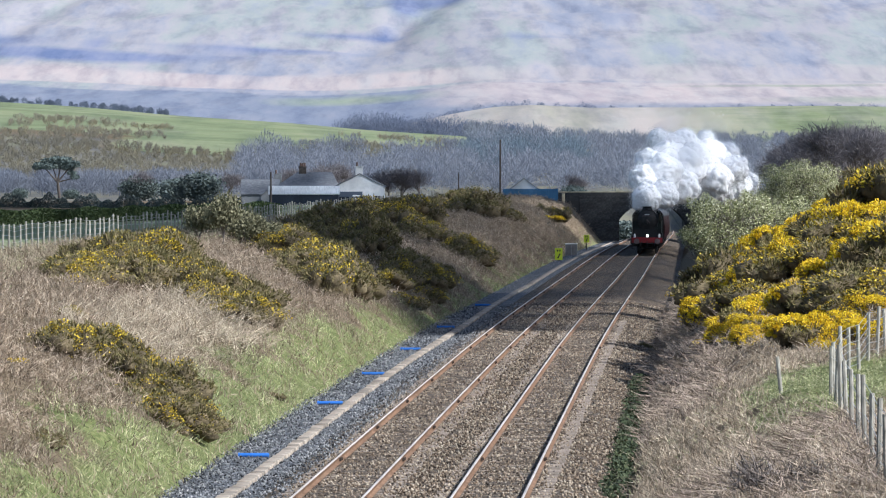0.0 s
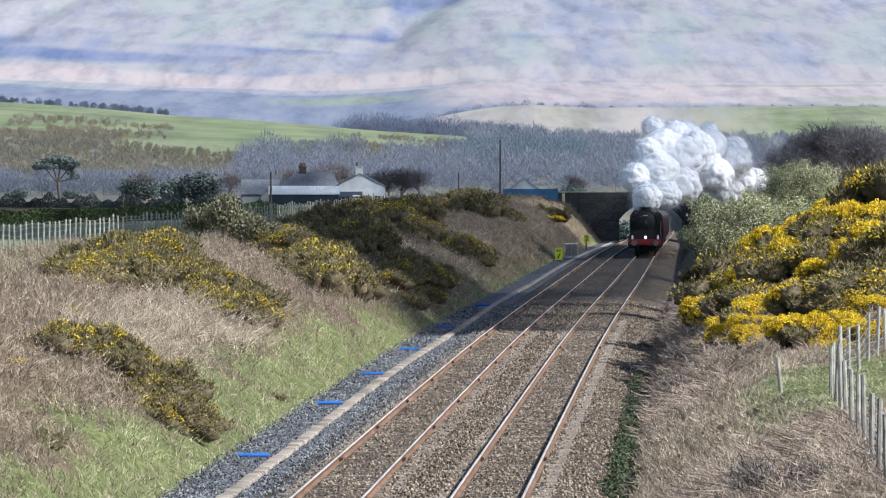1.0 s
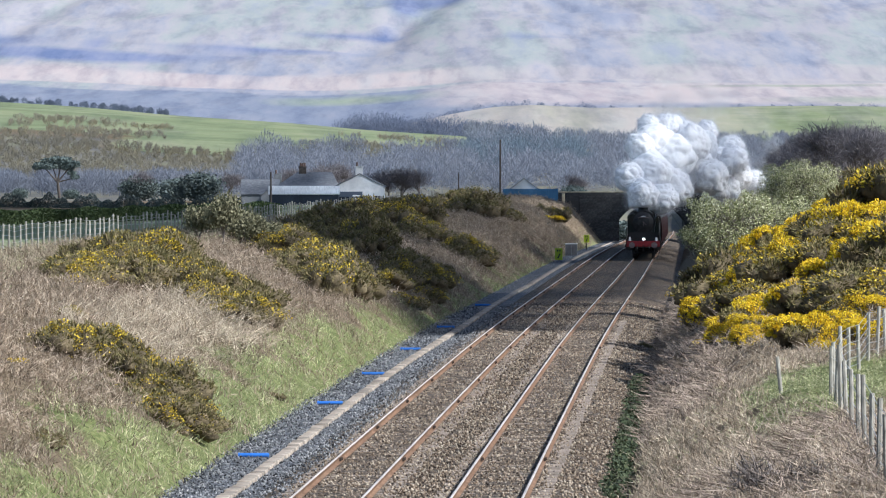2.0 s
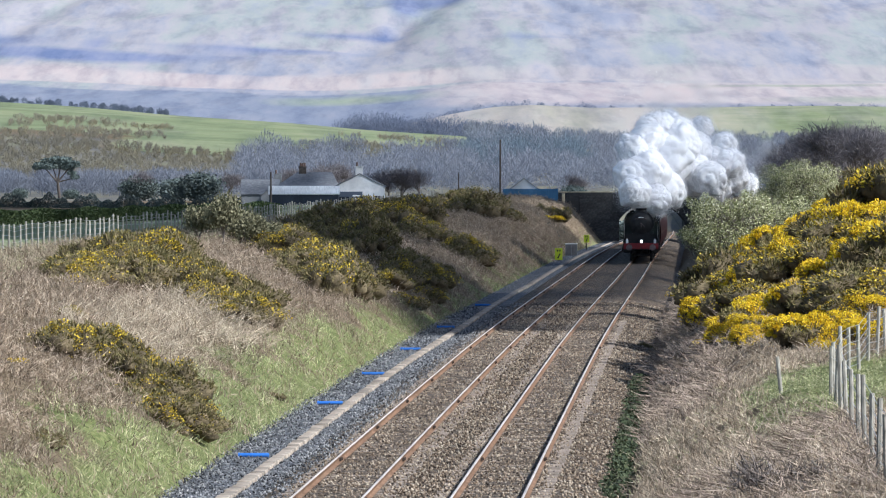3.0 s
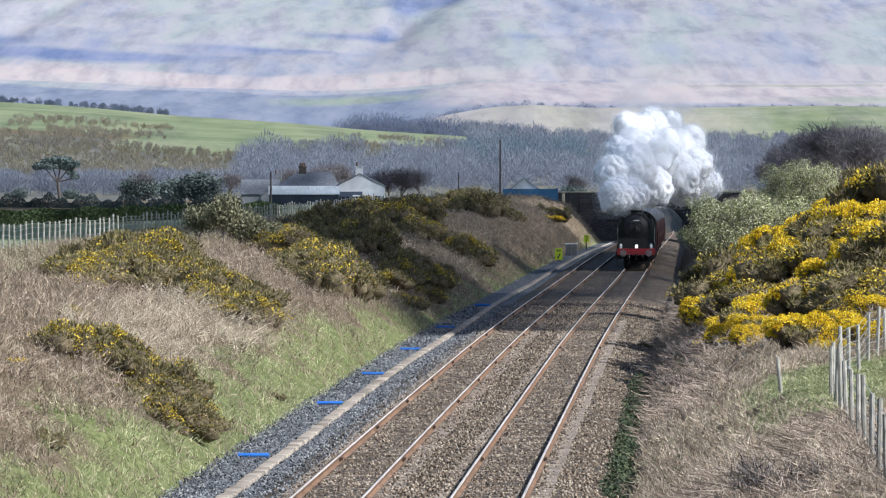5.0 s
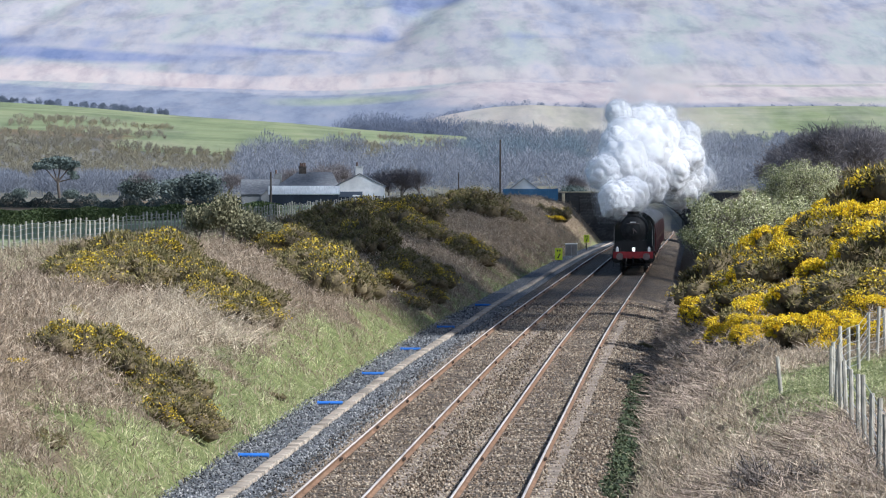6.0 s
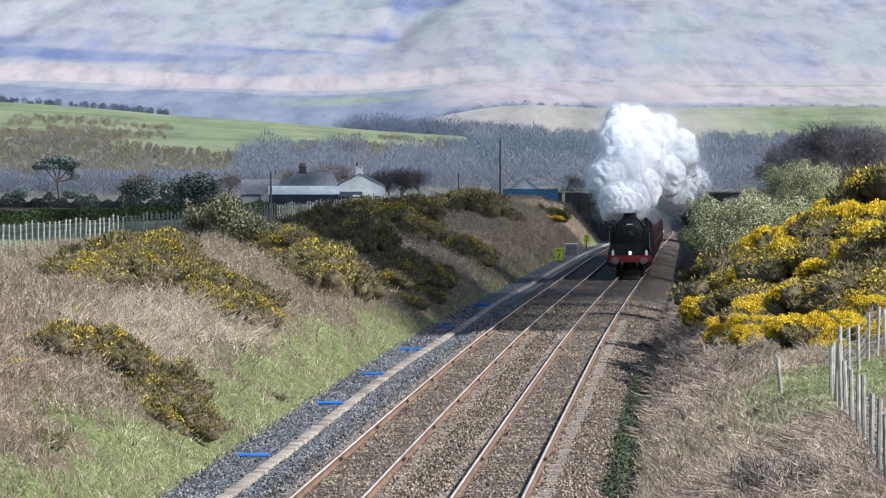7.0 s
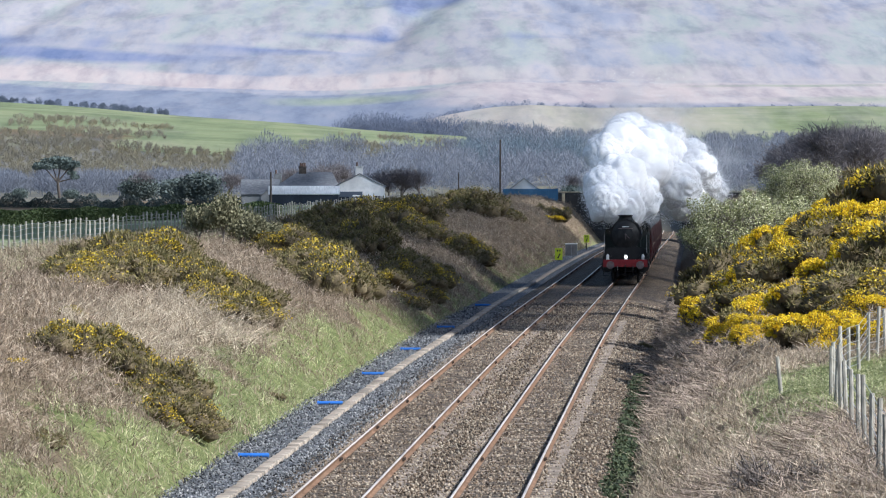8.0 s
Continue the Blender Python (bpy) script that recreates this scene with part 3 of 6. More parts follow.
def build_trough():
    """Concrete cable trough with loose lids, and the blue ducts beside it."""
    tr = thing("cable_trough", "run of weathered concrete cable trough lids", "cable trough", kind="structure")
    bm = bmesh.new()
    box(bm, 0, 0, 0, 0.30, 0.96, 0.10)
    soften(bm, 0.015, 1)
    proto = part("lid", bm, M_CONCRETE, tr)
    rnd = random.Random(4)
    for i in range(290):
        y = 112 + i * 1.0
        ob = proto if i == 0 else new("lid", proto.data)
        ob.parent = tr
        ob.matrix_basis = pose(float(line_x(y)) - 4.35 + 0.07 * math.sin(y * 0.05) + rnd.uniform(-0.02, 0.02), y, float(rail_z(y)) - 0.40 + rnd.uniform(-0.01, 0.015), rnd.uniform(-1, 1), rnd.uniform(-2, 2), -2.2 + rnd.uniform(-1.5, 1.5))
    far = ribbon("far_lids", [(-4.51, -0.40), (-4.50, -0.31), (-4.20, -0.31), (-4.19, -0.40)], None, 402, 1000, 4.0, M_CONCRETE)
    far.parent = tr
    proto = None
    for y in (162.5, 196.5, 223, 252, 286, 332):
        if proto is None:
            bm = bmesh.new()
            rod(bm, (-0.36, 0, 0.05), (0.36, 0, 0.05), 0.05, 12)
            rod(bm, (-0.36, 0.1, 0.05), (0.34, 0.12, 0.05), 0.05, 12)
            rod(bm, (-0.42, 0, 0.05), (-0.36, 0, 0.05), 0.062, 12)
            proto = finish("blue_duct", bm, M_BLUE)
            tagged(proto, "short bright blue plastic ducts laid across the gravel", "duct", "blue ducts along the trough")
            ob = proto
        else:
            ob = new("blue_duct", proto.data)
            tagged(ob, "short bright blue plastic ducts laid across the gravel", "duct", "blue ducts along the trough")
        ob.matrix_basis = pose(float(line_x(y)) - 4.98, y, float(rail_z(y)) - 0.40, 0, 0, rnd.uniform(-4, 4))


# ---- train ----
SPEED, HEAD0 = 20.5, 541.5
TRACK_U = 1.687


def wheelset(parent, y, dia, material, spokes=0, half=0.75):
    bm = bmesh.new()
    r = dia / 2
    rod(bm, (-half, 0, 0), (half, 0, 0), 0.08, 10)
    for sx in (-1, 1):
        x = sx * half
        rod(bm, (x - 0.065, 0, 0), (x + 0.065, 0, 0), r, 28)
        rod(bm, (x - sx * 0.075, 0, 0), (x - sx * 0.05, 0, 0), r + 0.03, 28)
        for i in range(spokes):
            a = 6.283 * i / spokes
            box(bm, x + sx * 0.07, 0, 0.12, 0.04, 0.07, r - 0.2, pose(0, 0, 0, math.degrees(a), 0, 0))
        rod(bm, (x, 0, 0), (x + sx * 0.12, 0, 0), 0.12, 12)
    w = part("wheelset", bm, material, parent)
    w.matrix_basis = pose(0, y, r)
    SPINNERS.append((w, y, r))
    return w


SPINNERS = []
CARS = []


def build_locomotive():
    e = thing("steam_locomotive", "black steam locomotive with red buffer beam and lit headlamp", "locomotive")
    CARS.append((e, 0.0))
    # frames and running plate
    bm = bmesh.new()
    for sx in (-0.6, 0.6):
        box(bm, sx, 5.1, 0.62, 0.04, 9.4, 0.75)
    box(bm, 0, 5.4, 0.9, 1.1, 8.6, 0.35)
    part("frame", bm, M_BLACK, e)
    bm = bmesh.new()
    for sx in (-1, 1):
        box(bm, sx * 1.02, 5.4, 1.62, 0.56, 7.6, 0.05)
        box(bm, sx * 1.29, 5.4, 1.52, 0.03, 7.6, 0.12)
        box(bm, sx * 1.02, 1.1, 1.35, 0.52, 1.1, 0.04, pose(0, 0, 0, 0, 0, 0))
    box(bm, 0, 0.75, 1.30, 2.5, 0.8, 0.05)
    soften(bm, 0.01, 1)
    part("running_plate", bm, M_BLACK, e)
    bm = bmesh.new()
    prism(bm, [(-1.24, 1.35), (-1.24, 1.95), (-0.8, 2.1), (0.8, 2.1), (1.24, 1.95), (1.24, 1.35)], 0.95, 1.0)
    part("front_plate", bm, M_BLACKMAT, e)
    bm = bmesh.new()
    box(bm, 0, 0.32, 0.93, 2.58, 0.06, 0.44)
    soften(bm, 0.012, 1)
    part("buffer_beam", bm, M_RED, e, "red painted buffer beam")
    for sx in (-1, 1):
        bm = bmesh.new()
        rod(bm, (sx * 0.865, 0.32, 1.06), (sx * 0.865, -0.1, 1.06), 0.14, 16, 0.10)
        rod(bm, (sx * 0.865, -0.1, 1.06), (sx * 0.865, -0.28, 1.06), 0.07, 12)
        rod(bm, (sx * 0.865, -0.28, 1.06), (sx * 0.865, -0.33, 1.06), 0.23, 24)
        part("buffer", bm, M_BUFFER, e, "dull steel buffer")
    bm = bmesh.new()
    for i in range(4):
        rod(bm, (0, 0.2 - i * 0.02, 1.0 - i * 0.12), (0, 0.2 - i * 0.02, 0.88 - i * 0.12), 0.035, 8)
    rod(bm, (0, 0.3, 1.02), (0, 0.05, 1.02), 0.05, 8)
    part("coupling", bm, M_BLACK, e)
    for sx in (-0.45, 0.45):
        bm = bmesh.new()
        rod(bm, (sx, 0.25, 1.0), (sx, 0.15, 0.75), 0.03, 8)
        rod(bm, (sx, 0.15, 0.75), (sx, 0.2, 0.35), 0.035, 8)
        part("brake_hose", bm, M_BLACK, e)
    # smokebox, boiler
    bm = bmesh.new()
    rod(bm, (0, 1.0, 2.80), (0, 3.0, 2.80), 0.92, 40)
    box(bm, 0, 2.0, 1.45, 1.25, 1.9, 0.7)
    part("smokebox", bm, M_BLACKMAT, e, smoothed=False)
    bm = bmesh.new()
    rod(bm, (0, 1.0, 2.84), (0, 0.93, 2.84), 0.80, 36)
    rod(bm, (0, 0.93, 2.84), (0, 0.80, 2.84), 0.78, 36, 0.45)
    rod(bm, (0, 0.80, 2.84), (0, 0.76, 2.84), 0.45, 36, 0.1)
    door = part("smokebox_door", bm, M_BLACK, e, "domed black smokebox door")
    bm = bmesh.new()
    rod(bm, (0, 0.8, 2.84), (0, 0.66, 2.84), 0.05, 10)
    rod(bm, (0, 0.68, 2.84), (0.02, 0.66, 2.54), 0.02, 8)
    rod(bm, (0, 0.67, 2.84), (0.25, 0.65, 2.6), 0.02, 8)
    part("door_handle", bm, M_BUFFER, door, "dull steel door handle")
    bm = bmesh.new()
    rod(bm, (-0.42, 0.72, 3.17), (0.42, 0.72, 3.17), 0.022, 8)
    for sx in (-0.42, 0.42):
        rod(bm, (sx, 0.72, 3.17), (sx, 0.88, 3.17), 0.02, 8)
    part("handrail", bm, M_BUFFER, door, "dull steel handrail")
    bm = bmesh.new()
    box(bm, 0, 0.74, 3.22, 0.5, 0.03, 0.12)
    part("number_plate", bm, M_BLACK, door)
    bm = bmesh.new()
    box(bm, 0, 0.72, 3.255, 0.40, 0.012, 0.05)
    part("plate_bar", bm, M_LAMPWHITE, door, "pale bar on the number plate")
    bm = bmesh.new()
    rod(bm, (0, 3.0, 2.84), (0, 5.6, 2.86), 0.86, 40, 0.90)
    rod(bm, (0, 5.6, 2.86), (0, 8.3, 2.84), 0.92, 40, 0.95)
    box(bm, 0, 7.2, 1.6, 1.7, 2.2, 1.1)
    part("boiler", bm, M_GREEN, e, "dark green lined boiler")
    for y in (3.05, 4.3, 5.6, 6.9):
        bm = bmesh.new()
        rod(bm, (0, y, 2.855), (0, y + 0.06, 2.855), 0.935 if y > 5 else 0.905, 40)
        part("boiler_band", bm, M_BLACK, e)
    bm = bmesh.new()
    rod(bm, (0, 2.0, 3.62), (0, 2.0, 3.82), 0.50, 24, 0.38)
    rod(bm, (0, 2.0, 3.78), (0, 2.0, 3.92), 0.36, 24, 0.40)
    rod(bm, (0, 2.0, 3.90), (0, 2.0, 3.97), 0.44, 24, 0.42)
    bmesh.ops.scale(bm, vec=(1, 1.5, 1), space=Matrix.Translation((0, -2.0, 0)), verts=bm.verts)
    part("chimney", bm, M_BLACKMAT, e)
    bm = bmesh.new()
    bmesh.ops.create_uvsphere(bm, u_segments=20, v_segments=12, radius=0.46, matrix=pose(0, 5.0, 3.5) @ Matrix.Diagonal((1, 1.1, 0.8, 1)))
    part("dome", bm, M_GREEN, e, smoothed=True)
    for sx in (-0.16, 0.16):
        bm = bmesh.new()
        rod(bm, (sx, 7.4, 3.6), (sx, 7.4, 3.86), 0.07, 10, 0.05)
        part("safety_valve", bm, M_STEEL, e)
    # smoke deflectors, flared at the head
    for sx in (-1, 1):
        bm = bmesh.new()
        out = [(sx * 1.27, 1.40), (sx * 1.27, 2.90), (sx * 1.06, 3.42), (sx * 1.04, 3.41), (sx * 1.25, 2.90), (sx * 1.25, 1.40)]
        prism(bm, out, 0.75, 2.9)
        part("smoke_deflector", bm, M_BLACK, e)
        bm = bmesh.new()
        rod(bm, (sx * 1.24, 0.73, 1.75), (sx * 1.24, 0.73, 2.8), 0.018, 8)
        part("deflector_handrail", bm, M_STEEL, e)
        bm = bmesh.new()
        rod(bm, (sx * 1.05, 0.65, 0.98), (sx * 1.05, 2.5, 0.98), 0.36, 24)
        box(bm, sx * 1.08, 1.58, 1.15, 0.5, 1.7, 0.42)
        rod(bm, (sx * 1.05, 0.58, 0.98), (sx * 1.05, 0.65, 0.98), 0.22, 16)
        part("cylinder", bm, M_BLACK, e)
        bm = bmesh.new()
        box(bm, sx * 1.12, 0.42, 0.42, 0.34, 0.22, 0.03)
        box(bm, sx * 1.27, 0.42, 0.42, 0.03, 0.2, 0.9)
        part("step", bm, M_BLACK, e)
        bm = bmesh.new()
        rod(bm, (sx * 1.02, 2.5, 0.98), (sx * 1.02, 4.6, 0.98), 0.045, 10)
        box(bm, sx * 1.02, 6.2, 0.93, 0.05, 4.3, 0.13)
        part("coupling_rod", bm, M_STEEL, e)
        bm = bmesh.new()
        for y in (4.3, 6.5, 8.6):
            prism(bm, [(sx * 0.72 + 0.0, 1.66), (sx * 1.24, 1.66), (sx * 1.24, 1.9), (sx * 0.72, 1.95)], y - 0.95, y + 0.95)
        part("splasher", bm, M_GREEN, e)
        # lamps on the beam
        bm = bmesh.new()
        box(bm, sx * 1.03, 0.42, 1.36, 0.17, 0.17, 0.26)
        rod(bm, (sx * 1.03, 0.34, 1.50), (sx * 1.03, 0.30, 1.50), 0.07, 12)
        rod(bm, (sx * 1.03, 0.42, 1.62), (sx * 1.03, 0.42, 1.70), 0.06, 10, 0.03)
        soften(bm, 0.01, 1)
        part("side_lamp", bm, M_LAMPWHITE, e, "white painted unlit headlamp")
    bm = bmesh.new()
    box(bm, 0.03, 0.45, 1.36, 0.2, 0.18, 0.28)
    soften(bm, 0.01, 1)
    lamp = part("headlamp", bm, M_LAMPWHITE, e)
    bm = bmesh.new()
    rod(bm, (0.03, 0.355, 1.52), (0.03, 0.33, 1.52), 0.06, 16)
    part("lamp_lens", bm, M_LAMP, lamp, "glowing lamp lens")
    # cab
    bm = bmesh.new()
    arc = [(1.3 * math.sin(a), 2.95 + 0.98 * math.cos(a)) for a in np.linspace(-1.45, 1.45, 17)]
    prism(bm, [(-1.3, 1.55)] + arc + [(1.3, 1.55)], 8.3, 10.2)
    part("cab", bm, M_GREEN, e, "dark green driver's cab")
    for sx in (-1, 1):
        bm = bmesh.new()
        box(bm, sx * 1.08, 8.285, 2.75, 0.26, 0.02, 0.5)
        part("cab_window", bm, M_GLASS, e)
    bm = bmesh.new()
    arc2 = [(1.34 * math.sin(a), 2.97 + 1.0 * math.cos(a)) for a in np.linspace(-1.45, 1.45, 17)]
    prism(bm, arc2 + [(x * 0.98, z - 0.04) for x, z in arc2[::-1]], 8.2, 10.6)
    part("cab_roof", bm, M_BLACK, e)
    for y in (1.45, 3.15):
        wheelset(e, y, 0.99, M_BLACK, 10, 0.74)
    for y in (4.3, 6.5, 8.6):
        wheelset(e, y, 2.06, M_BLACK, 16, 0.74)
    return e


def build_tender():
    e = thing("tender", "dark green locomotive tender heaped with coal", "tender")
    CARS.append((e, 11.0))
    bm = bmesh.new()
    prism(bm, [(-1.28, 1.25), (-1.28, 2.75), (-1.1, 3.2), (-1.04, 3.2), (-1.04, 1.25 + 0.1), (1.04, 1.35), (1.04, 3.2), (1.1, 3.2), (1.28, 2.75), (1.28, 1.25)], 0, 7.3)
    part("tank", bm, M_GREEN, e)
    bm = bmesh.new()
    box(bm, 0, 3.6, 1.35, 2.06, 7.1, 1.3)
    box(bm, 0, 3.6, 0.75, 1.9, 6.9, 0.5)
    part("body", bm, M_BLACK, e)
    bm = bmesh.new()
    rnd = random.Random(8)
    for i in range(120):
        bmesh.ops.create_icosphere(bm, subdivisions=1, radius=rnd.uniform(0.12, 0.25), matrix=pose(rnd.uniform(-0.85, 0.85), rnd.uniform(0.4, 5.2), 2.65 + rnd.uniform(0, 0.35), rnd.uniform(0, 180), rnd.uniform(0, 180), 0))
    part("coal", bm, M_BLACKMAT, e, "heap of black coal")
    for y in (1.3, 3.6, 5.9):
        wheelset(e, y, 1.3, M_BLACK, 10, 0.74)


def build_coach(i):
    e = thing("railway_coach", "maroon passenger coach with a grey curved roof", "railway coach", group="coaches of the train")
    CARS.append((e, 19.4 + i * 20.3))
    bm = bmesh.new()
    prism(bm, [(-1.30, 1.05), (-1.38, 1.7), (-1.38, 2.3), (-1.28, 3.05), (1.28, 3.05), (1.38, 2.3), (1.38, 1.7), (1.30, 1.05)], 0, 19.6)
    soften(bm, 0.02, 1)
    body = part("body", bm, M_MAROON, e)
    bm = bmesh.new()
    arc = [(1.32 * math.sin(a), 3.03 + 0.75 * (math.cos(a) - math.cos(1.5)) / (1 - math.cos(1.5))) for a in np.linspace(-1.5, 1.5, 15)]
    prism(bm, arc, -0.03, 19.63)
    part("roof", bm, M_ROOF, e, "grey curved roof")
    bm = bmesh.new()
    box(bm, 0, 9.8, 0.75, 2.2, 19.2, 0.32)
    box(bm, 0, 9.8, 0.4, 1.8, 4.0, 0.4)
    part("underframe", bm, M_BLACK, e)
    for sx in (-1, 1):
        for k in range(9):
            bm = bmesh.new()
            box(bm, 0, 0, 0, 0.03, 1.25, 0.78)
            soften(bm, 0.01, 1)
            w = part("window", bm, M_GLASS, e)
            w.matrix_basis = pose(sx * 1.352, 1.6 + k * 2.05, 2.06, 0, -sx * 6.0, 0)
    bm = bmesh.new()
    for sx in (-1, 1):
        box(bm, sx * 1.392, 9.8, 1.93, 0.008, 19.4, 0.025)
    part("lining", bm, M_CREAM, e)
    bm = bmesh.new()
    box(bm, 0, -0.25, 1.0, 1.0, 0.5, 2.1)
    soften(bm, 0.03, 1)
    part("gangway", bm, M_BLACK, e)
    for y in (2.3, 17.3):
        bm = bmesh.new()
        for sx in (-1, 1):
            box(bm, sx * 0.98, y, 0.35, 0.12, 3.4, 0.35)
        box(bm, 0, y, 0.5, 1.9, 0.5, 0.25)
        part("bogie", bm, M_BLACK, e)
        for d in (-1.3, 1.3):
            wheelset(e, y + d, 0.91, M_BLACK, 0, 0.74)


def car_pose(t, back):
    y = HEAD0 - SPEED * t + back
    z = float(rail_z(y))
    slope = float(rail_z(y + 8) - rail_z(y - 8)) / 16
    return pose(float(line_x(y)) + TRACK_U, y, z, math.degrees(math.atan(slope)), 0, -2.22)


# ---- bridge and buildings ----
def build_bridge():
    """Stone overbridge with a segmental arch, parapets and wing slopes."""
    e = thing("stone_bridge", "dark stone road bridge with a wide arch over the line", "bridge")
    y0, y1 = 805.0, 813.0
    cx = float(line_x(805)) + 0.35
    bz = float(rail_z(805)) - 0.3
    half, spring, crown, top = 4.05, 2.6, 4.75, 5.0
    n = 20
    arc = []
    rad = (half * half + (crown - spring) ** 2) / (2 * (crown - spring))
    for i in range(n + 1):
        x = -half + 2 * half * i / n
        arc.append((x, crown - rad + math.sqrt(rad * rad - x * x)))
    bm = bmesh.new()
    left, right = -12.0, 16.0
    outline = [(left, 0), (-half, 0)] + arc + [(half, 0), (right, 0), (right, top), (left, top)]
    prism(bm, [(cx + x, bz + z) for x, z in outline], y0, y1)
    part("body", bm, M_MORTAR, e)
    bm = bmesh.new()
    box(bm, cx + 2.0, y0 + 0.25, bz + top, 28, 0.5, 1.0)
    box(bm, cx + 2.0, y1 - 0.25, bz + top, 28, 0.5, 1.0)
    par = part("parapet", bm, M_STONE, e)
    cop = None
    for i in range(19):
        if cop is None:
            bm = bmesh.new()
            box(bm, 0, 0, 0, 1.46, 0.62, 0.18)
            soften(bm, 0.03, 1)
            cop = part("coping", bm, M_COPING, e, "pale weathered coping stone")
            ob = cop
        else:
            ob = new("coping", cop.data)
            ob.parent = e
        ob.matrix_basis = pose(cx - 11.3 + i * 1.5, y0 + 0.25, bz + top + 1.0)
    # face stones and arch ring
    rnd = random.Random(3)
    kinds = []
    for w in (0.7, 0.95, 1.2):
        bm = bmesh.new()
        box(bm, 0, 0, 0, w - 0.03, 0.12, 0.37)
        soften(bm, 0.03, 1)
        me = bpy.data.meshes.new("stone")
        bm.to_mesh(me)
        bm.free()
        me.materials.append(M_STONE)
        kinds.append((w, me))
    count = 0
    for r in range(14):
        z = r * 0.4
        x = -9.0
        while x < 4.4 and count < 290:
            w, me = kinds[rnd.randrange(3)]
            mid = x + w / 2
            hole = abs(mid) < half + 0.25 and z < (crown - rad + math.sqrt(max(0, rad * rad - min(mid * mid, half * half)))) + 0.55
            if not hole:
                ob = new("stone", me)
                ob.parent = e
                ob.matrix_basis = pose(cx + mid, y0 - 0.03 - rnd.uniform(0, 0.03), bz + z)
                count += 1
            x += w
    for i in range(21):
        a = -1 + 2 * i / 20
        x = a * half
        z = crown - rad + math.sqrt(rad * rad - x * x)
        ang = math.degrees(math.asin(x / rad))
        if i == 0:
            bm = bmesh.new()
            box(bm, 0, 0, 0, 0.42, 0.16, 0.55)
            soften(bm, 0.03, 1)
            me = bpy.data.meshes.new("arch_stone")
            bm.to_mesh(me)
            bm.free()
            me.materials.append(M_STONE)
        ob = new("arch_stone", me)
        ob.parent = e
        ob.matrix_basis = pose(cx + x, y0 - 0.05, bz + z, 0, ang, 0)
    return e


def gabled(name, label, x, y, z, w, d, eave, ridge, wall, roof, turn=0.0, along=True):
    """A gabled block: w across, d deep; along: the ridge runs across."""
    e = thing(name, label, "house", pose(x, y, z, 0, 0, turn))
    bm = bmesh.new()
    if along:
        prism(bm, [(-d / 2, 0), (-d / 2, eave), (0, ridge), (d / 2, eave), (d / 2, 0)], -w / 2, w / 2)
        bmesh.ops.rotate(bm, verts=bm.verts, cent=(0, 0, 0), matrix=Matrix.Rotation(math.pi / 2, 3, "Z"))
    else:
        prism(bm, [(-w / 2, 0), (-w / 2, eave), (0, ridge), (w / 2, eave), (w / 2, 0)], -d / 2, d / 2)
    part("wall", bm, wall, e)
    half, length = (d / 2, w) if along else (w / 2, d)
    rise = ridge - eave
    for sx in (-1, 1):
        bm = bmesh.new()
        o = 0.18
        prism(bm, [(0, ridge + 0.03), (sx * (half + o), eave - rise / half * o + 0.03), (sx * (half + o), eave - rise / half * o + 0.15), (0, ridge + 0.16)], -length / 2 - 0.12, length / 2 + 0.12)
        if along:
            bmesh.ops.rotate(bm, verts=bm.verts, cent=(0, 0, 0), matrix=Matrix.Rotation(math.pi / 2, 3, "Z"))
        part("roof", bm, roof, e)
    return e


def chimney_on(e, x, y, z, h, material=None, pots=2):
    bm = bmesh.new()
    box(bm, x, y, z, 1.0, 0.7, h)
    box(bm, x, y, z + h, 1.15, 0.85, 0.12)
    soften(bm, 0.02, 1)
    c = part("chimney", bm, material or M_WHITEWALL, e)
    for i in range(pots):
        bm = bmesh.new()
        rod(bm, (x - 0.28 + i * 0.56 / max(1, pots - 1), y, z + h + 0.1), (x - 0.28 + i * 0.56 / max(1, pots - 1), y, z + h + 0.62), 0.16, 10, 0.13)
        part("pot", bm, M_POT, c, "dark clay chimney pot")


def opening(e, x, y, z, w, h, name="window", material=None):
    bm = bmesh.new()
    box(bm, x, y, z, w, 0.06, h)
    f = part(name, bm, M_WHITE, e)
    bm = bmesh.new()
    if name == "window":
        box(bm, x - w / 4, y - 0.04, z + 0.06, w / 2 - 0.1, 0.04, h - 0.12)
        box(bm, x + w / 4, y - 0.04, z + 0.06, w / 2 - 0.1, 0.04, h - 0.12)
    else:
        box(bm, x, y - 0.04, z + 0.02, w - 0.16, 0.04, h - 0.1)
    part("pane", bm, material or M_GLASS, f)


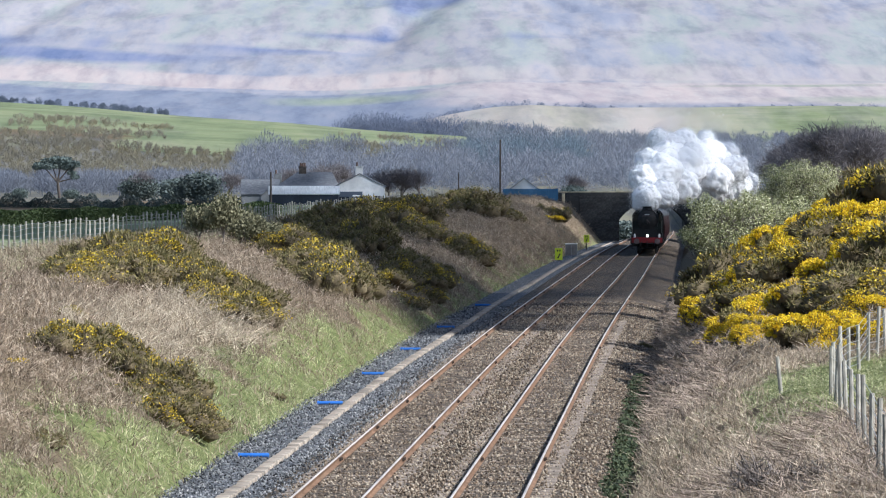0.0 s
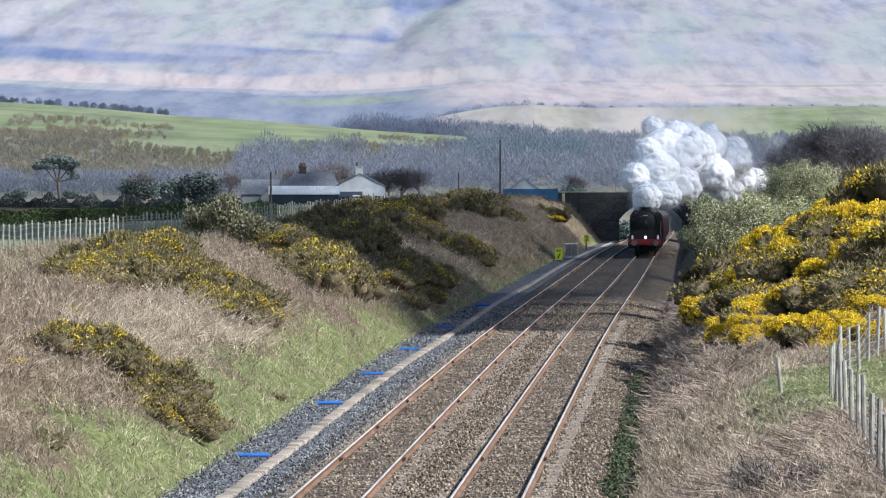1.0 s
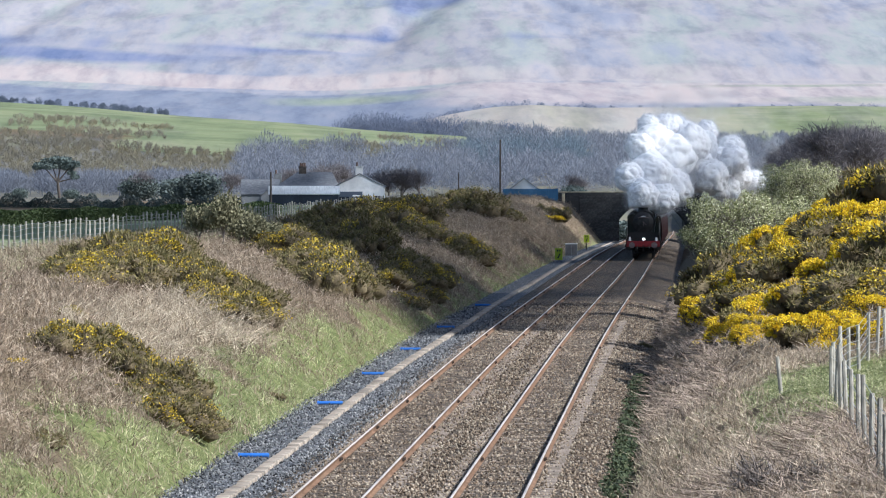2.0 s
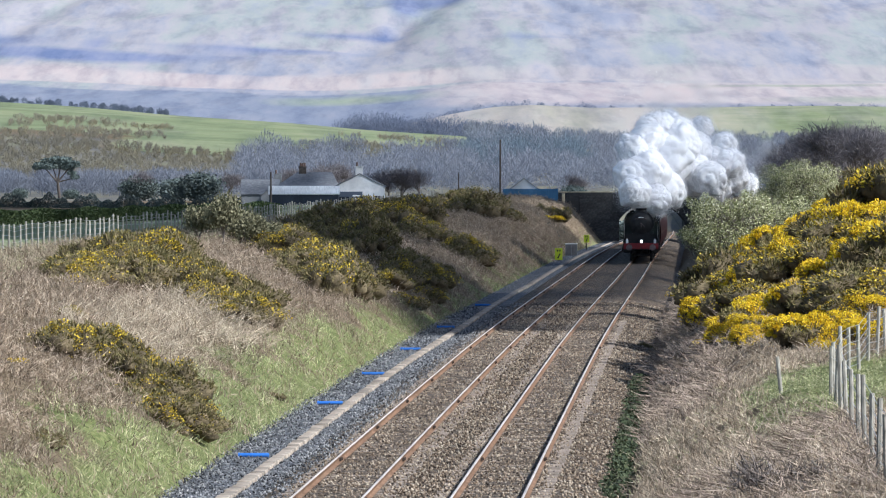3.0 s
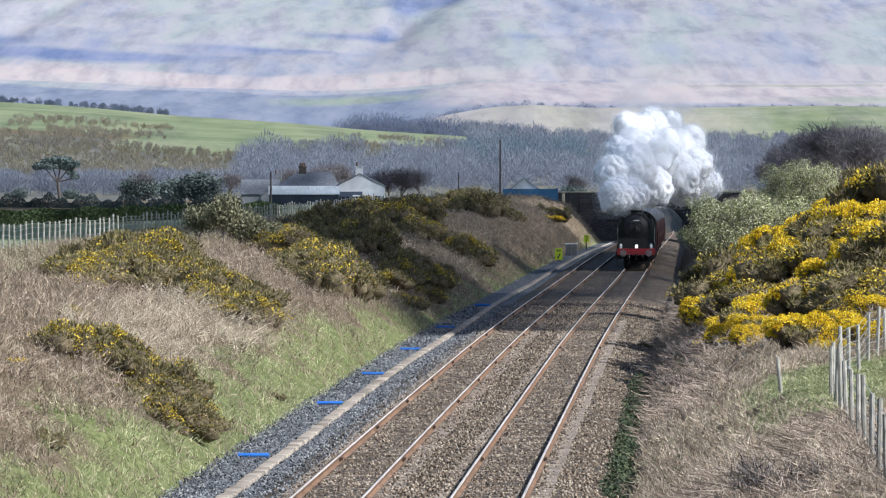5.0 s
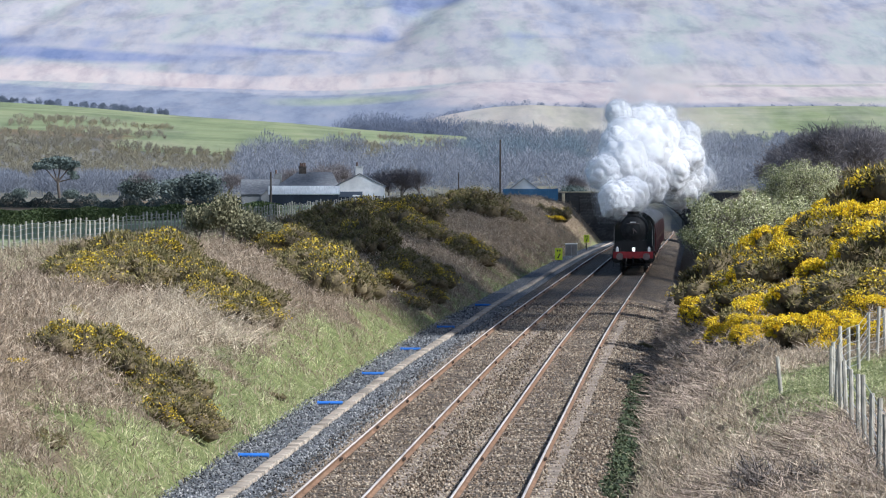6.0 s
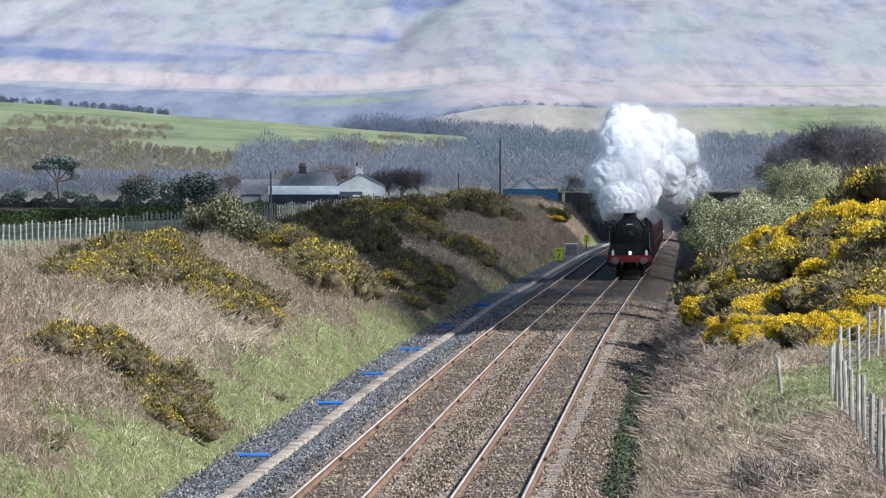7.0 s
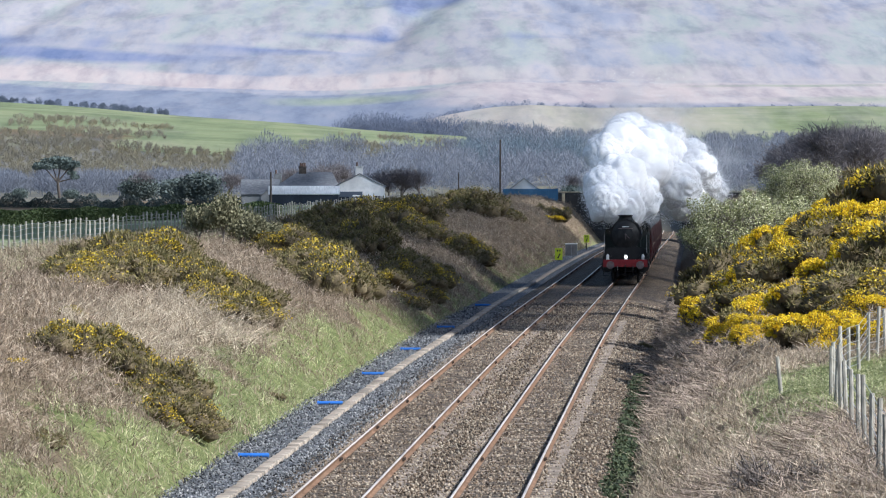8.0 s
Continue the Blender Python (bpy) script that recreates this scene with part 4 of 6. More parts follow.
def build_farm():
    # white gabled cottage
    e = gabled("white_cottage", "white rendered cottage with slate roof and gable chimney", -11.2, 876, 0.6, 6.6, 9.0, 3.3, 4.95, M_WHITEWALL, M_SLATE, 0, along=False)
    chimney_on(e, -0.1, -4.0, 4.7, 1.25, None, 1)
    opening(e, 2.4, -4.5, 1.0, 0.9, 1.1)
    # grey house behind, ridge across, hipped towards the yard
    e = thing("grey_farmhouse", "grey farmhouse with hipped slate roof and tall chimneys", "house", pose(-18.6, 886, 0.6))
    bm = bmesh.new()
    box(bm, 0, 0, 0, 8.4, 6.0, 3.1)
    part("wall", bm, M_GREYWALL, e)
    bm = bmesh.new()
    low = [bm.verts.new(p) for p in ((-4.5, -3.3, 3.1), (4.5, -3.3, 3.1), (4.5, 3.3, 3.1), (-4.5, 3.3, 3.1))]
    r0, r1 = bm.verts.new((-1.3, 0, 5.25)), bm.verts.new((3.4, 0, 5.25))
    for f in ((low[0], low[1], r1, r0), (low[1], low[2], r1), (low[2], low[3], r0, r1), (low[3], low[0], r0), low[::-1]):
        bm.faces.new(f)
    part("roof", bm, M_SLATE, e, "grey slate hipped roof")
    chimney_on(e, -0.6, 0, 4.9, 1.0, M_POLE, 3)
    chimney_on(e, -4.0, 1.0, 3.2, 1.7, M_GREYWALL, 1)
    # lower range to one side
    e = gabled("outbuilding", "low grey stone outbuilding with slate roof", -24.8, 880, 0.6, 5.0, 5.0, 2.3, 4.1, M_GREYWALL, M_SLATE, 0, along=True)
    opening(e, 1.0, -3.02, 0.6, 0.8, 1.0)
    e = gabled("gabled_porch", "small grey gabled wing with slate roof", -23.0, 874, 0.6, 3.0, 5.0, 2.0, 3.3, M_GREYWALL, M_SLATE, 0, along=False)
    # open-fronted shed with pale roof
    e = gabled("cattle_shed", "dark boarded shed with a pale sheet-metal roof", -18.4, 858, 0.9, 9.2, 5.0, 2.05, 3.0, M_SHED, M_TIN, 0, along=True)
    e = gabled("lean_to", "small dark lean-to shed beside the cottage", -12.5, 866, 0.9, 3.2, 3.0, 1.6, 2.2, M_SHED, M_SHED, 0, along=True)
    opening(e, 0.95, -1.53, 0.0, 1.05, 1.9, "door", M_WHITE)
    # blue shed near the bridge
    e = gabled("blue_shed", "blue sheet-clad shed with a grey gabled roof", 10.0, 800, 0.9, 5.4, 8.0, 2.2, 4.2, M_WHITEWALL, M_SHEDROOF, 0, along=False)
    b = bmesh.new()
    box(b, 0.75, -4.4, 0.0, 6.8, 0.25, 3.0)
    part("lean_to_wall", b, M_BLUESHED, e, "blue corrugated sheet wall")
    # poles
    for name, x, y, h, r, lab in (("telegraph_pole", 6.9, 780, 7.1, 0.13, "tall dark wooden pole beside the shed"), ("telegraph_pole", -22.6, 850, 5.6, 0.16, "dark wooden pole in front of the farm"), ("telegraph_pole", 2.0, 830, 3.6, 0.09, "thin wooden post beyond the bank")):
        z = float(ground_z(x, y)) - 0.3
        t = thing(name, lab, "pole", pose(x, y, z))
        bm = bmesh.new()
        rod(bm, (0, 0, 0), (0, 0, h), r, 10, r * 0.75)
        part("shaft", bm, M_POLE, t)
        bm = bmesh.new()
        rod(bm, (0, 0, h), (0, 0, h + 0.08), r * 0.9, 10, 0.02)
        part("cap", bm, M_POLE, t)


def build_lineside():
    # yellow sign board on a post
    def sign(x, y, w, h, foot):
        z = float(ground_z(x, y))
        e = thing("trackside_sign", "fluorescent yellow trackside board with a black diagonal mark", "sign", pose(x, y, z, 0, 0, -2))
        bm = bmesh.new()
        rod(bm, (0, 0.05, -0.2), (0, 0.05, foot + h), 0.04, 8)
        part("post", bm, M_POLE, e)
        bm = bmesh.new()
        box(bm, 0, 0, foot, w, 0.03, h)
        soften(bm, 0.008, 1)
        b = part("board", bm, M_SIGN, e)
        bm = bmesh.new()
        box(bm, 0, -0.022, foot + h * 0.12, 0.09, 0.008, h * 0.45, pose(0, 0, 0, 0, 0, 0) @ Matrix.Translation((-w * 0.02, 0, 0)) @ Matrix.Translation((0, 0, foot + h * .3)) @ Matrix.Rotation(radians(28), 4, "Y") @ Matrix.Translation((0, 0, -foot - h * .3)))
        part("diagonal_bar", bm, M_BLACK, b)
        bm = bmesh.new()
        for i in (-1, 1):
            box(bm, i * w * 0.16, -0.022, foot + h * 0.72, w * 0.16, 0.008, h * 0.16)
        part("mark", bm, M_BLACK, b)
    sign(9.3, 520, 0.6, 0.95, 0.25)
    sign(14.2, 640, 0.55, 0.75, 0.9)
    x, y = 11.4, 575.0
    e = thing("equipment_cabinet", "grey metal trackside equipment cabinet", "cabinet", pose(x, y, float(ground_z(x, y)) - 0.1, 0, 0, -2))
    bm = bmesh.new()
    box(bm, 0, 0, 0, 1.05, 0.6, 1.25)
    soften(bm, 0.02, 1)
    body = part("body", bm, mat("cabinet_grey", [(0.22, 0.25, 0.27), (0.32, 0.35, 0.37)], 3, 0.6), e)
    bm = bmesh.new()
    box(bm, 0, 0, 1.25, 1.15, 0.7, 0.07)
    part("top", bm, M_WHITE, e, "pale sloping cabinet top")
    for sx in (-0.26, 0.26):
        bm = bmesh.new()
        box(bm, sx, -0.31, 0.1, 0.48, 0.025, 1.08)
        part("door", bm, M_ROOF, e)


def build_gate_post():
    """Pale stone post where the parapet of the bridge ends."""
    x, y = 14.9, 802.0
    e = thing("gate_post", "pale stone gate post at the end of the parapet", "post", pose(x, y, float(ground_z(x, y)) - 0.3))
    bm = bmesh.new()
    box(bm, 0, 0, 0, 0.36, 0.36, 1.35)
    soften(bm, 0.03, 1)
    part("shaft", bm, M_COPING, e)
    bm = bmesh.new()
    rod(bm, (0, 0, 1.35), (0, 0, 1.5), 0.27, 4, 0.08)
    part("cap", bm, M_COPING, e)


build_ground()
build_trackbed()
build_tracks()
build_trough()
build_locomotive()
build_tender()
for n_coach in range(6):
    build_coach(n_coach)
build_bridge()
build_gate_post()
build_farm()
build_lineside()


# ---- vegetation ----
def unit(n, rs):
    v = rs.normal(size=(n, 3))
    return v / np.linalg.norm(v, axis=1, keepdims=True)


def spikes(base, direction, length, width, rs):
    """Tapering blades: one narrow triangle for each row of base."""
    n = len(base)
    side = np.cross(direction, unit(n, rs))
    side /= np.linalg.norm(side, axis=1, keepdims=True) + 1e-9
    w = np.reshape(width, (-1, 1)) / 2
    v = np.stack([base - side * w, base + side * w, base + direction * np.reshape(length, (-1, 1))], 1).reshape(-1, 3)
    return v, np.arange(n * 3).reshape(n, 3)


def leaves(centre, normal, size, rs, aspect=0.5):
    """Small pointed leaves: a quad each."""
    n = len(centre)
    a = np.cross(normal, unit(n, rs))
    a /= np.linalg.norm(a, axis=1, keepdims=True) + 1e-9
    b = np.cross(normal, a)
    s = np.reshape(size, (-1, 1))
    v = np.stack([centre - a * s, centre + b * s * aspect, centre + a * s, centre - b * s * aspect], 1).reshape(-1, 3)
    return v, np.arange(n * 4).reshape(n, 4)


def blobs(centres, radii, rs, sub=1, squash=1.0, rough=0.18):
    """Many uneven lumps in one set of arrays."""
    bm = bmesh.new()
    bmesh.ops.create_icosphere(bm, subdivisions=sub, radius=1.0)
    v0 = np.array([v.co[:] for v in bm.verts])
    f0 = np.array([[v.index for v in f.verts] for f in bm.faces])
    bm.free()
    n, k = len(centres), len(v0)
    d = 1 + rs.uniform(-rough, rough, (n, k, 1))
    v = v0[None] * d * np.reshape(radii, (-1, 1, 1)) * np.array([1, 1, squash]) + np.asarray(centres)[:, None, :]
    f = f0[None] + (np.arange(n) * k)[:, None, None]
    return v.reshape(-1, 3), f.reshape(-1, 3)


def gorse_kind(seed, bloom, thin=1.0):
    """One gorse bush about 2 m across: twiggy lumps, spines and flower heads."""
    rs = np.random.RandomState(seed)
    e = thing("gorse_bush", "spiny gorse bush in yellow flower on the bank" if bloom > 0.3 else "dull brown-green gorse bush with few flowers", "shrub", group="gorse on the banks")
    m = 20
    a, r = rs.uniform(0, 6.283, m), np.sqrt(rs.uniform(0, 1, m)) * 0.82
    top = 0.95 * np.sqrt(np.clip(1 - (r / 1.05) ** 2, 0.05, 1)) * rs.uniform(0.6, 1.1, m)
    c = np.stack([r * np.cos(a), r * np.sin(a), top * rs.uniform(0.45, 0.8, m)], 1)
    rad = rs.uniform(0.22, 0.40, m)
    c[:, 2] = np.maximum(c[:, 2], 0.05)
    v, f = blobs(c, rad * 0.78, rs, 1, 0.95, 0.2)
    fast_mesh("branchwork", v, f, M_GORSECORE, e)
    n = int(3600 * thin)
    i = rs.randint(0, m, n)
    d = unit(n, rs)
    d[:, 2] = np.abs(d[:, 2]) * 0.9 + d[:, 2] * 0.1
    d /= np.linalg.norm(d, axis=1, keepdims=True)
    base = c[i] + d * rad[i][:, None] * rs.uniform(0.55, 0.95, (n, 1))
    dirs = d + rs.normal(size=(n, 3)) * 0.45 + np.array([0, 0, 0.35])
    dirs /= np.linalg.norm(dirs, axis=1, keepdims=True)
    v, f = spikes(base, dirs, rs.uniform(0.05, 0.13, n), rs.uniform(0.022, 0.045, n), rs)
    tagged(fast_mesh("foliage", v, f, M_GORSE, e), kind="stuff")
    n = int((10500 if bloom > 0.5 else 4600) * bloom)
    if n:
        lobes = np.where(rs.uniform(0, 1, m) < 0.35 + bloom * 0.6)[0]
        i = lobes[rs.randint(0, len(lobes), n)]
        d = unit(n, rs)
        d[:, 2] = np.abs(d[:, 2])
        p = c[i] + d * rad[i][:, None] * rs.uniform(0.85, 1.18, (n, 1))
        keep = (np.sin(p[:, 0] * 9 + seed) + np.sin(p[:, 1] * 8 + 2) + np.sin(p[:, 2] * 10)) > (-1.3 if bloom > 0.5 else -0.3)
        p, d = p[keep], d[keep]
        q = unit(len(p), rs)
        v, f = spikes(p, q, rs.uniform(0.03, 0.075, len(p)), rs.uniform(0.03, 0.06, len(p)), rs)
        tagged(fast_mesh("blossom", v, f, M_FLOWER if bloom > 0.5 else M_FADED, e), "bright yellow flower heads", kind="stuff")
    return e


def plant_gorse():
    full = [gorse_kind(101, 0.95), gorse_kind(102, 0.7), gorse_kind(103, 0.85)]
    some = [gorse_kind(111, 0.22), gorse_kind(112, 0.10), gorse_kind(113, 0.32)]
    dull = [gorse_kind(121, 0.03), gorse_kind(122, 0.0)]
    used = set()
    rnd = random.Random(77)

    def put(kinds, u, y, r, h):
        k = rnd.choice(kinds)
        x = float(line_x(y)) + u
        low = 0.5 * (float(ground_z(x, y)) + min(float(ground_z(x + q * r, y)) for q in (-0.7, 0.7)))
        m = pose(x, y, low - 0.06 - 0.10 * h, 0, 0, rnd.uniform(0, 360)) @ Matrix.Diagonal((r, r, h, 1))
        if k.name not in used:
            used.add(k.name)
            k.matrix_world = m
        else:
            copy_thing(k, m)

    # runs of bushes: (u, y) stops along the run, half width across, how many, radii, height factor, kinds
    runs = [
        ([(-15.3, 228), (-16.2, 242), (-16.6, 258), (-13.4, 245), (-10.4, 226)], 0.95, 66, (0.7, 1.2), 1.05, some + some[2:] + dull),
        ([(-15.6, 236), (-14.4, 240), (-12.4, 231)], 0.9, 26, (0.7, 1.1), 1.1, some + dull),
        ([(-16.4, 250), (-15.6, 256), (-13.8, 246)], 0.5, 9, (0.6, 0.9), 1.1, full[1:2] + some[2:]),
        ([(-12.0, 238), (-9.2, 218)], 0.7, 16, (0.6, 0.95), 1.0, some[2:] + some),
        ([(-10.8, 172), (-9.9, 176), (-8.6, 170), (-7.7, 165), (-6.9, 164)], 0.6, 52, (0.45, 0.8), 1.0, some + dull),
        ([(-11.3, 178), (-10.3, 180)], 0.3, 6, (0.4, 0.6), 0.8, full),
        ([(-11.0, 162), (-10.9, 163)], 0.1, 2, (0.25, 0.35), 1.2, full),
        ([(-12.8, 192), (-12.6, 193)], 0.2, 2, (0.25, 0.35), 1.2, some),
        ([(-6.5, 194), (-6.5, 195)], 0.05, 1, (0.2, 0.25), 1.2, dull),
        ([(-8.3, 139), (-7.8, 141)], 0.3, 4, (0.3, 0.45), 0.8, dull),
        ([(-13.0, 172), (-12.6, 180)], 0.3, 3, (0.2, 0.3), 0.9, dull),
        ([(-16.2, 330), (-13.4, 312), (-10.5, 284), (-8.9, 273)], 0.9, 30, (0.8, 1.3), 0.95, some + dull),
        ([(-10.6, 290), (-8.9, 274)], 0.4, 8, (0.7, 1.0), 1.15, full[1:2] + some[2:]),
        ([(-18.5, 420), (-16.0, 394), (-12.6, 352), (-9.6, 328)], 1.7, 34, (0.8, 1.2), 1.1, dull + dull + some[1:2]),
        ([(-15.5, 372), (-13.2, 362)], 1.0, 8, (1.2, 1.7), 1.1, dull),
        ([(-7.9, 291), (-8.0, 315), (-8.3, 343)], 0.7, 16, (0.7, 1.1), 1.0, some + dull),
        ([(-14.4, 436), (-11.1, 412), (-8.9, 404), (-8.0, 400)], 1.4, 22, (0.9, 1.4), 1.0, dull + some),
        ([(-17.5, 470), (-14.5, 455)], 1.5, 10, (1.1, 1.7), 0.9, dull + some[:1]),
        ([(-15.5, 560), (-12.8, 540)], 0.8, 12, (1.2, 1.9), 1.0, dull),
        ([(-11.2, 560), (-10.4, 580)], 0.4, 5, (0.7, 1.1), 0.9, dull),
        ([(-9.8, 650), (-9.2, 700)], 0.4, 6, (1.1, 1.5), 0.9, full[1:2] + some),
        ([(6.9, 210), (7.8, 192), (9.2, 180), (10.9, 175)], 0.45, 34, (0.6, 1.0), 1.05, full),
        ([(6.9, 240), (8.0, 206), (9.8, 193), (11.8, 187)], 0.5, 38, (0.8, 1.2), 1.05, full + some[2:]),
        ([(7.0, 262), (7.8, 240), (9.3, 218), (11.0, 210), (12.7, 205)], 0.5, 40, (0.8, 1.25), 1.1, full + some[2:]),
        ([(7.6, 225), (9.6, 226), (10.6, 222), (13.0, 213)], 1.2, 34, (0.8, 1.2), 1.15, full + full + some[2:]),
        ([(8.6, 262), (9.6, 250), (11.2, 237), (13.3, 226)], 0.6, 28, (0.9, 1.3), 1.15, full),
        ([(10.8, 264), (12.6, 254), (15.5, 240), (17.0, 236)], 0.8, 26, (1.0, 1.5), 1.15, full + full + some[2:]),
        ([(4.1, 255), (4.2, 257)], 0.05, 1, (0.35, 0.4), 0.9, dull[:1]),
        ([(11.4, 199), (13.4, 206)], 0.5, 8, (0.7, 1.0), 1.05, dull),
        ([(11.3, 240), (12.2, 236)], 0.5, 5, (0.8, 1.1), 1.0, dull),
        ([(12.5, 345), (15.0, 330), (20.0, 320)], 1.6, 10, (1.2, 1.7), 0.9, some + dull),
    ]
    for stops, half, n, (r0, r1), hf, kinds in runs:
        n, r0, r1 = max(1, round(n * 0.54)), r0 * 1.3, r1 * 1.3
        for i in range(n):
            t = (i + rnd.uniform(0.1, 0.9)) / n * (len(stops) - 1)
            j = min(int(t), len(stops) - 2)
            f = t - j
            u = stops[j][0] * (1 - f) + stops[j + 1][0] * f + rnd.uniform(-half, half)
            y = stops[j][1] * (1 - f) + stops[j + 1][1] * f + rnd.uniform(-3, 3)
            r = rnd.uniform(r0, r1)
            put(kinds, u, y, r, r * hf * rnd.uniform(0.75, 1.15))


def grass_field(name, label, material, n, u0, u1, y0, y1, length, width, seed, keep, lean=0.5):
    """Loose blades rooted on the ground, in tufts."""
    rs = np.random.RandomState(seed)
    m = max(1, n // 9)
    # more tufts close by: density falls with the distance
    yc = y0 * (y1 / y0) ** rs.uniform(0, 1, m)
    uc = rs.uniform(u0, u1, m)
    ok = rs.uniform(0, 1, m) < keep(uc, yc)
    uc, yc = uc[ok], yc[ok]
    u = np.repeat(uc, 9) + rs.normal(size=len(uc) * 9) * 0.10
    y = np.repeat(yc, 9) + rs.normal(size=len(uc) * 9) * 0.14
    x = line_x(y) + u
    base = np.stack([x, y, ground_z(x, y) - 0.03], 1)
    k = len(base)
    tl = np.repeat(rs.normal(size=(len(uc), 3)) * lean, 9, 0) + rs.normal(size=(k, 3)) * 0.26
    d = tl + np.array([0, 0, 1.0])
    d[:, 2] = np.maximum(np.abs(d[:, 2]), 0.25)
    d /= np.linalg.norm(d, axis=1, keepdims=True)
    ln = rs.uniform(*length, k) * np.repeat(rs.uniform(0.6, 1.25, len(uc)), 9)
    side = np.cross(d, unit(k, rs))
    side /= np.linalg.norm(side, axis=1, keepdims=True)
    w = (rs.uniform(*width, k) / 2)[:, None]
    bend = np.stack([tl[:, 0], tl[:, 1], -0.35 * np.ones(k)], 1) * (ln * 0.35)[:, None]
    mid = base + d * (ln * 0.55)[:, None]
    tip = base + d * ln[:, None] + bend
    tip[:, 2] = np.maximum(tip[:, 2], base[:, 2] + 0.04)
    v = np.stack([base - side * w, base + side * w, mid + side * w * 0.5, mid - side * w * 0.9, mid + side * w * 0.9, tip], 1).reshape(-1, 3)
    i6 = (np.arange(k) * 6)[:, None]
    f = np.concatenate([i6 + np.array([0, 1, 2]), i6 + np.array([3, 4, 5])])
    ob = fast_mesh(name, v, f, material)
    return tagged(ob, label, "grass", kind="stuff")


def sow_grass():
    def left_dry(u, y):
        return np.clip(smooth(6.6, 9.0, -u + 1.9 * smooth(220, 330, y) + waves(u, y * 0.5, 6, 41) * 1.5), 0.28, 1) * (1 - smooth(22, 25, -u))

    def left_green(u, y):
        return 1 - smooth(7.0, 9.4, -u + 1.9 * smooth(220, 330, y) + waves(u, y * 0.5, 6, 41) * 1.5) + 0.35 * smooth(16, 19, -u)

    def right_dry(u, y):
        g = smooth(6.8, 8.2, u) * smooth(130, 138, y) * (1 - smooth(160, 168, y))
        return np.clip(1 - g, 0.03, 1) * smooth(4.5, 5.0, u)

    def right_green(u, y):
        return smooth(6.8, 8.2, u) * smooth(130, 138, y) * (1 - smooth(160, 168, y)) + 0.12

    grass_field("dry_grass", "pale brown dead grass on the cutting slope", M_DRYBLADE, 300000, -24, -5.8, 112, 800, (0.25, 0.65), (0.014, 0.032), 51, left_dry, 0.28)
    grass_field("green_grass", "rough green grass at the foot of the slope", M_GREENBLADE, 160000, -22, -5.7, 112, 760, (0.15, 0.45), (0.014, 0.032), 52, left_green, 0.28)
    grass_field("dry_grass", "pale brown dead grass on the near bank", M_DRYLIT, 190000, 4.3, 20, 96, 330, (0.2, 0.55), (0.012, 0.026), 53, right_dry, 0.35)
    grass_field("green_grass", "short green grass beside the fence", M_GREENBLADE, 100000, 4.6, 22, 120, 175, (0.08, 0.25), (0.012, 0.026), 54, right_green)
    # long pale stalks that lie over the slope
    grass_field("straw", "long bleached straw stalks lying on the slope", mat("bleached_straw", [(0.40, 0.32, 0.22), (0.52, 0.44, 0.33), (0.66, 0.58, 0.45)], 0.6, 0.8, bump=0, island=0.6, translucent=0.2), 5200, -12.2, -7.6, 184, 226, (0.5, 1.2), (0.012, 0.024), 55, lambda u, y: smooth(7.5, 9.0, -u), 0.55)
    # bramble and bare stems on the near bank
    grass_field("brambles", "tangle of bare brown bramble stems", M_BRAMBLE, 4000, 4.9, 9.5, 98, 128, (0.5, 1.1), (0.010, 0.02), 56, lambda u, y: 0.9 + 0 * u, 0.8)
    grass_field("brambles", "tangle of bare brown bramble stems", M_BRAMBLE, 8000, 4.7, 7.0, 165, 300, (0.4, 0.9), (0.014, 0.03), 57, lambda u, y: 0.9 + 0 * u, 0.7)
    # dark ivy and rank grass along the edge of the ballast
    rs = np.random.RandomState(58)
    n = 9000
    y = 143 + rs.uniform(0, 1, n) ** 0.9 * 75
    u = 4.25 + rs.normal(size=n) * 0.17 + 0.12 * np.sin(y * 0.5)
    top = (0.28 + 0.16 * np.sin(y * 0.9) + 0.10 * np.sin(y * 2.3)) * np.clip(1.2 - np.abs(u - 4.25) * 2.2, 0.15, 1)
    p = np.stack([line_x(y) + u, y, rail_z(y) - 0.48 + rs.uniform(0, 1, n) * top], 1)
    v, f = leaves(p, unit(n, rs), rs.uniform(0.025, 0.06, n), rs, 0.7)
    tagged(fast_mesh("ivy_strip", v, f, mat("ivy_leaves", [(0.022, 0.034, 0.018), (0.045, 0.062, 0.03), (0.085, 0.10, 0.05)], 1.0, 0.7, bump=0, island=0.6)), "dark green ivy creeping along the ballast edge", "ivy", kind="stuff")
    # thin bare shrubs near the foot of the bank
    k = tree_kind("bare_shrub", "leafless thorny shrub in the dead grass", 85, 1.5, 0.85, M_TWIG, 420, 0.3, 3, 4, 0.3, True, "shrub")
    stand(k, float(line_x(112)) + 7.2, 112, 0, (1.1, 1.0, 0.8))
    for u, y, s in ((8.0, 109, 0.8), (6.4, 108, 0.7), (9.4, 113, 0.8), (5.6, 190, 0.9), (5.8, 205, 1.0)):
        copy_to(k, float(line_x(y)) + u, y, y * 37, (s * 1.2, s, s * 0.8))


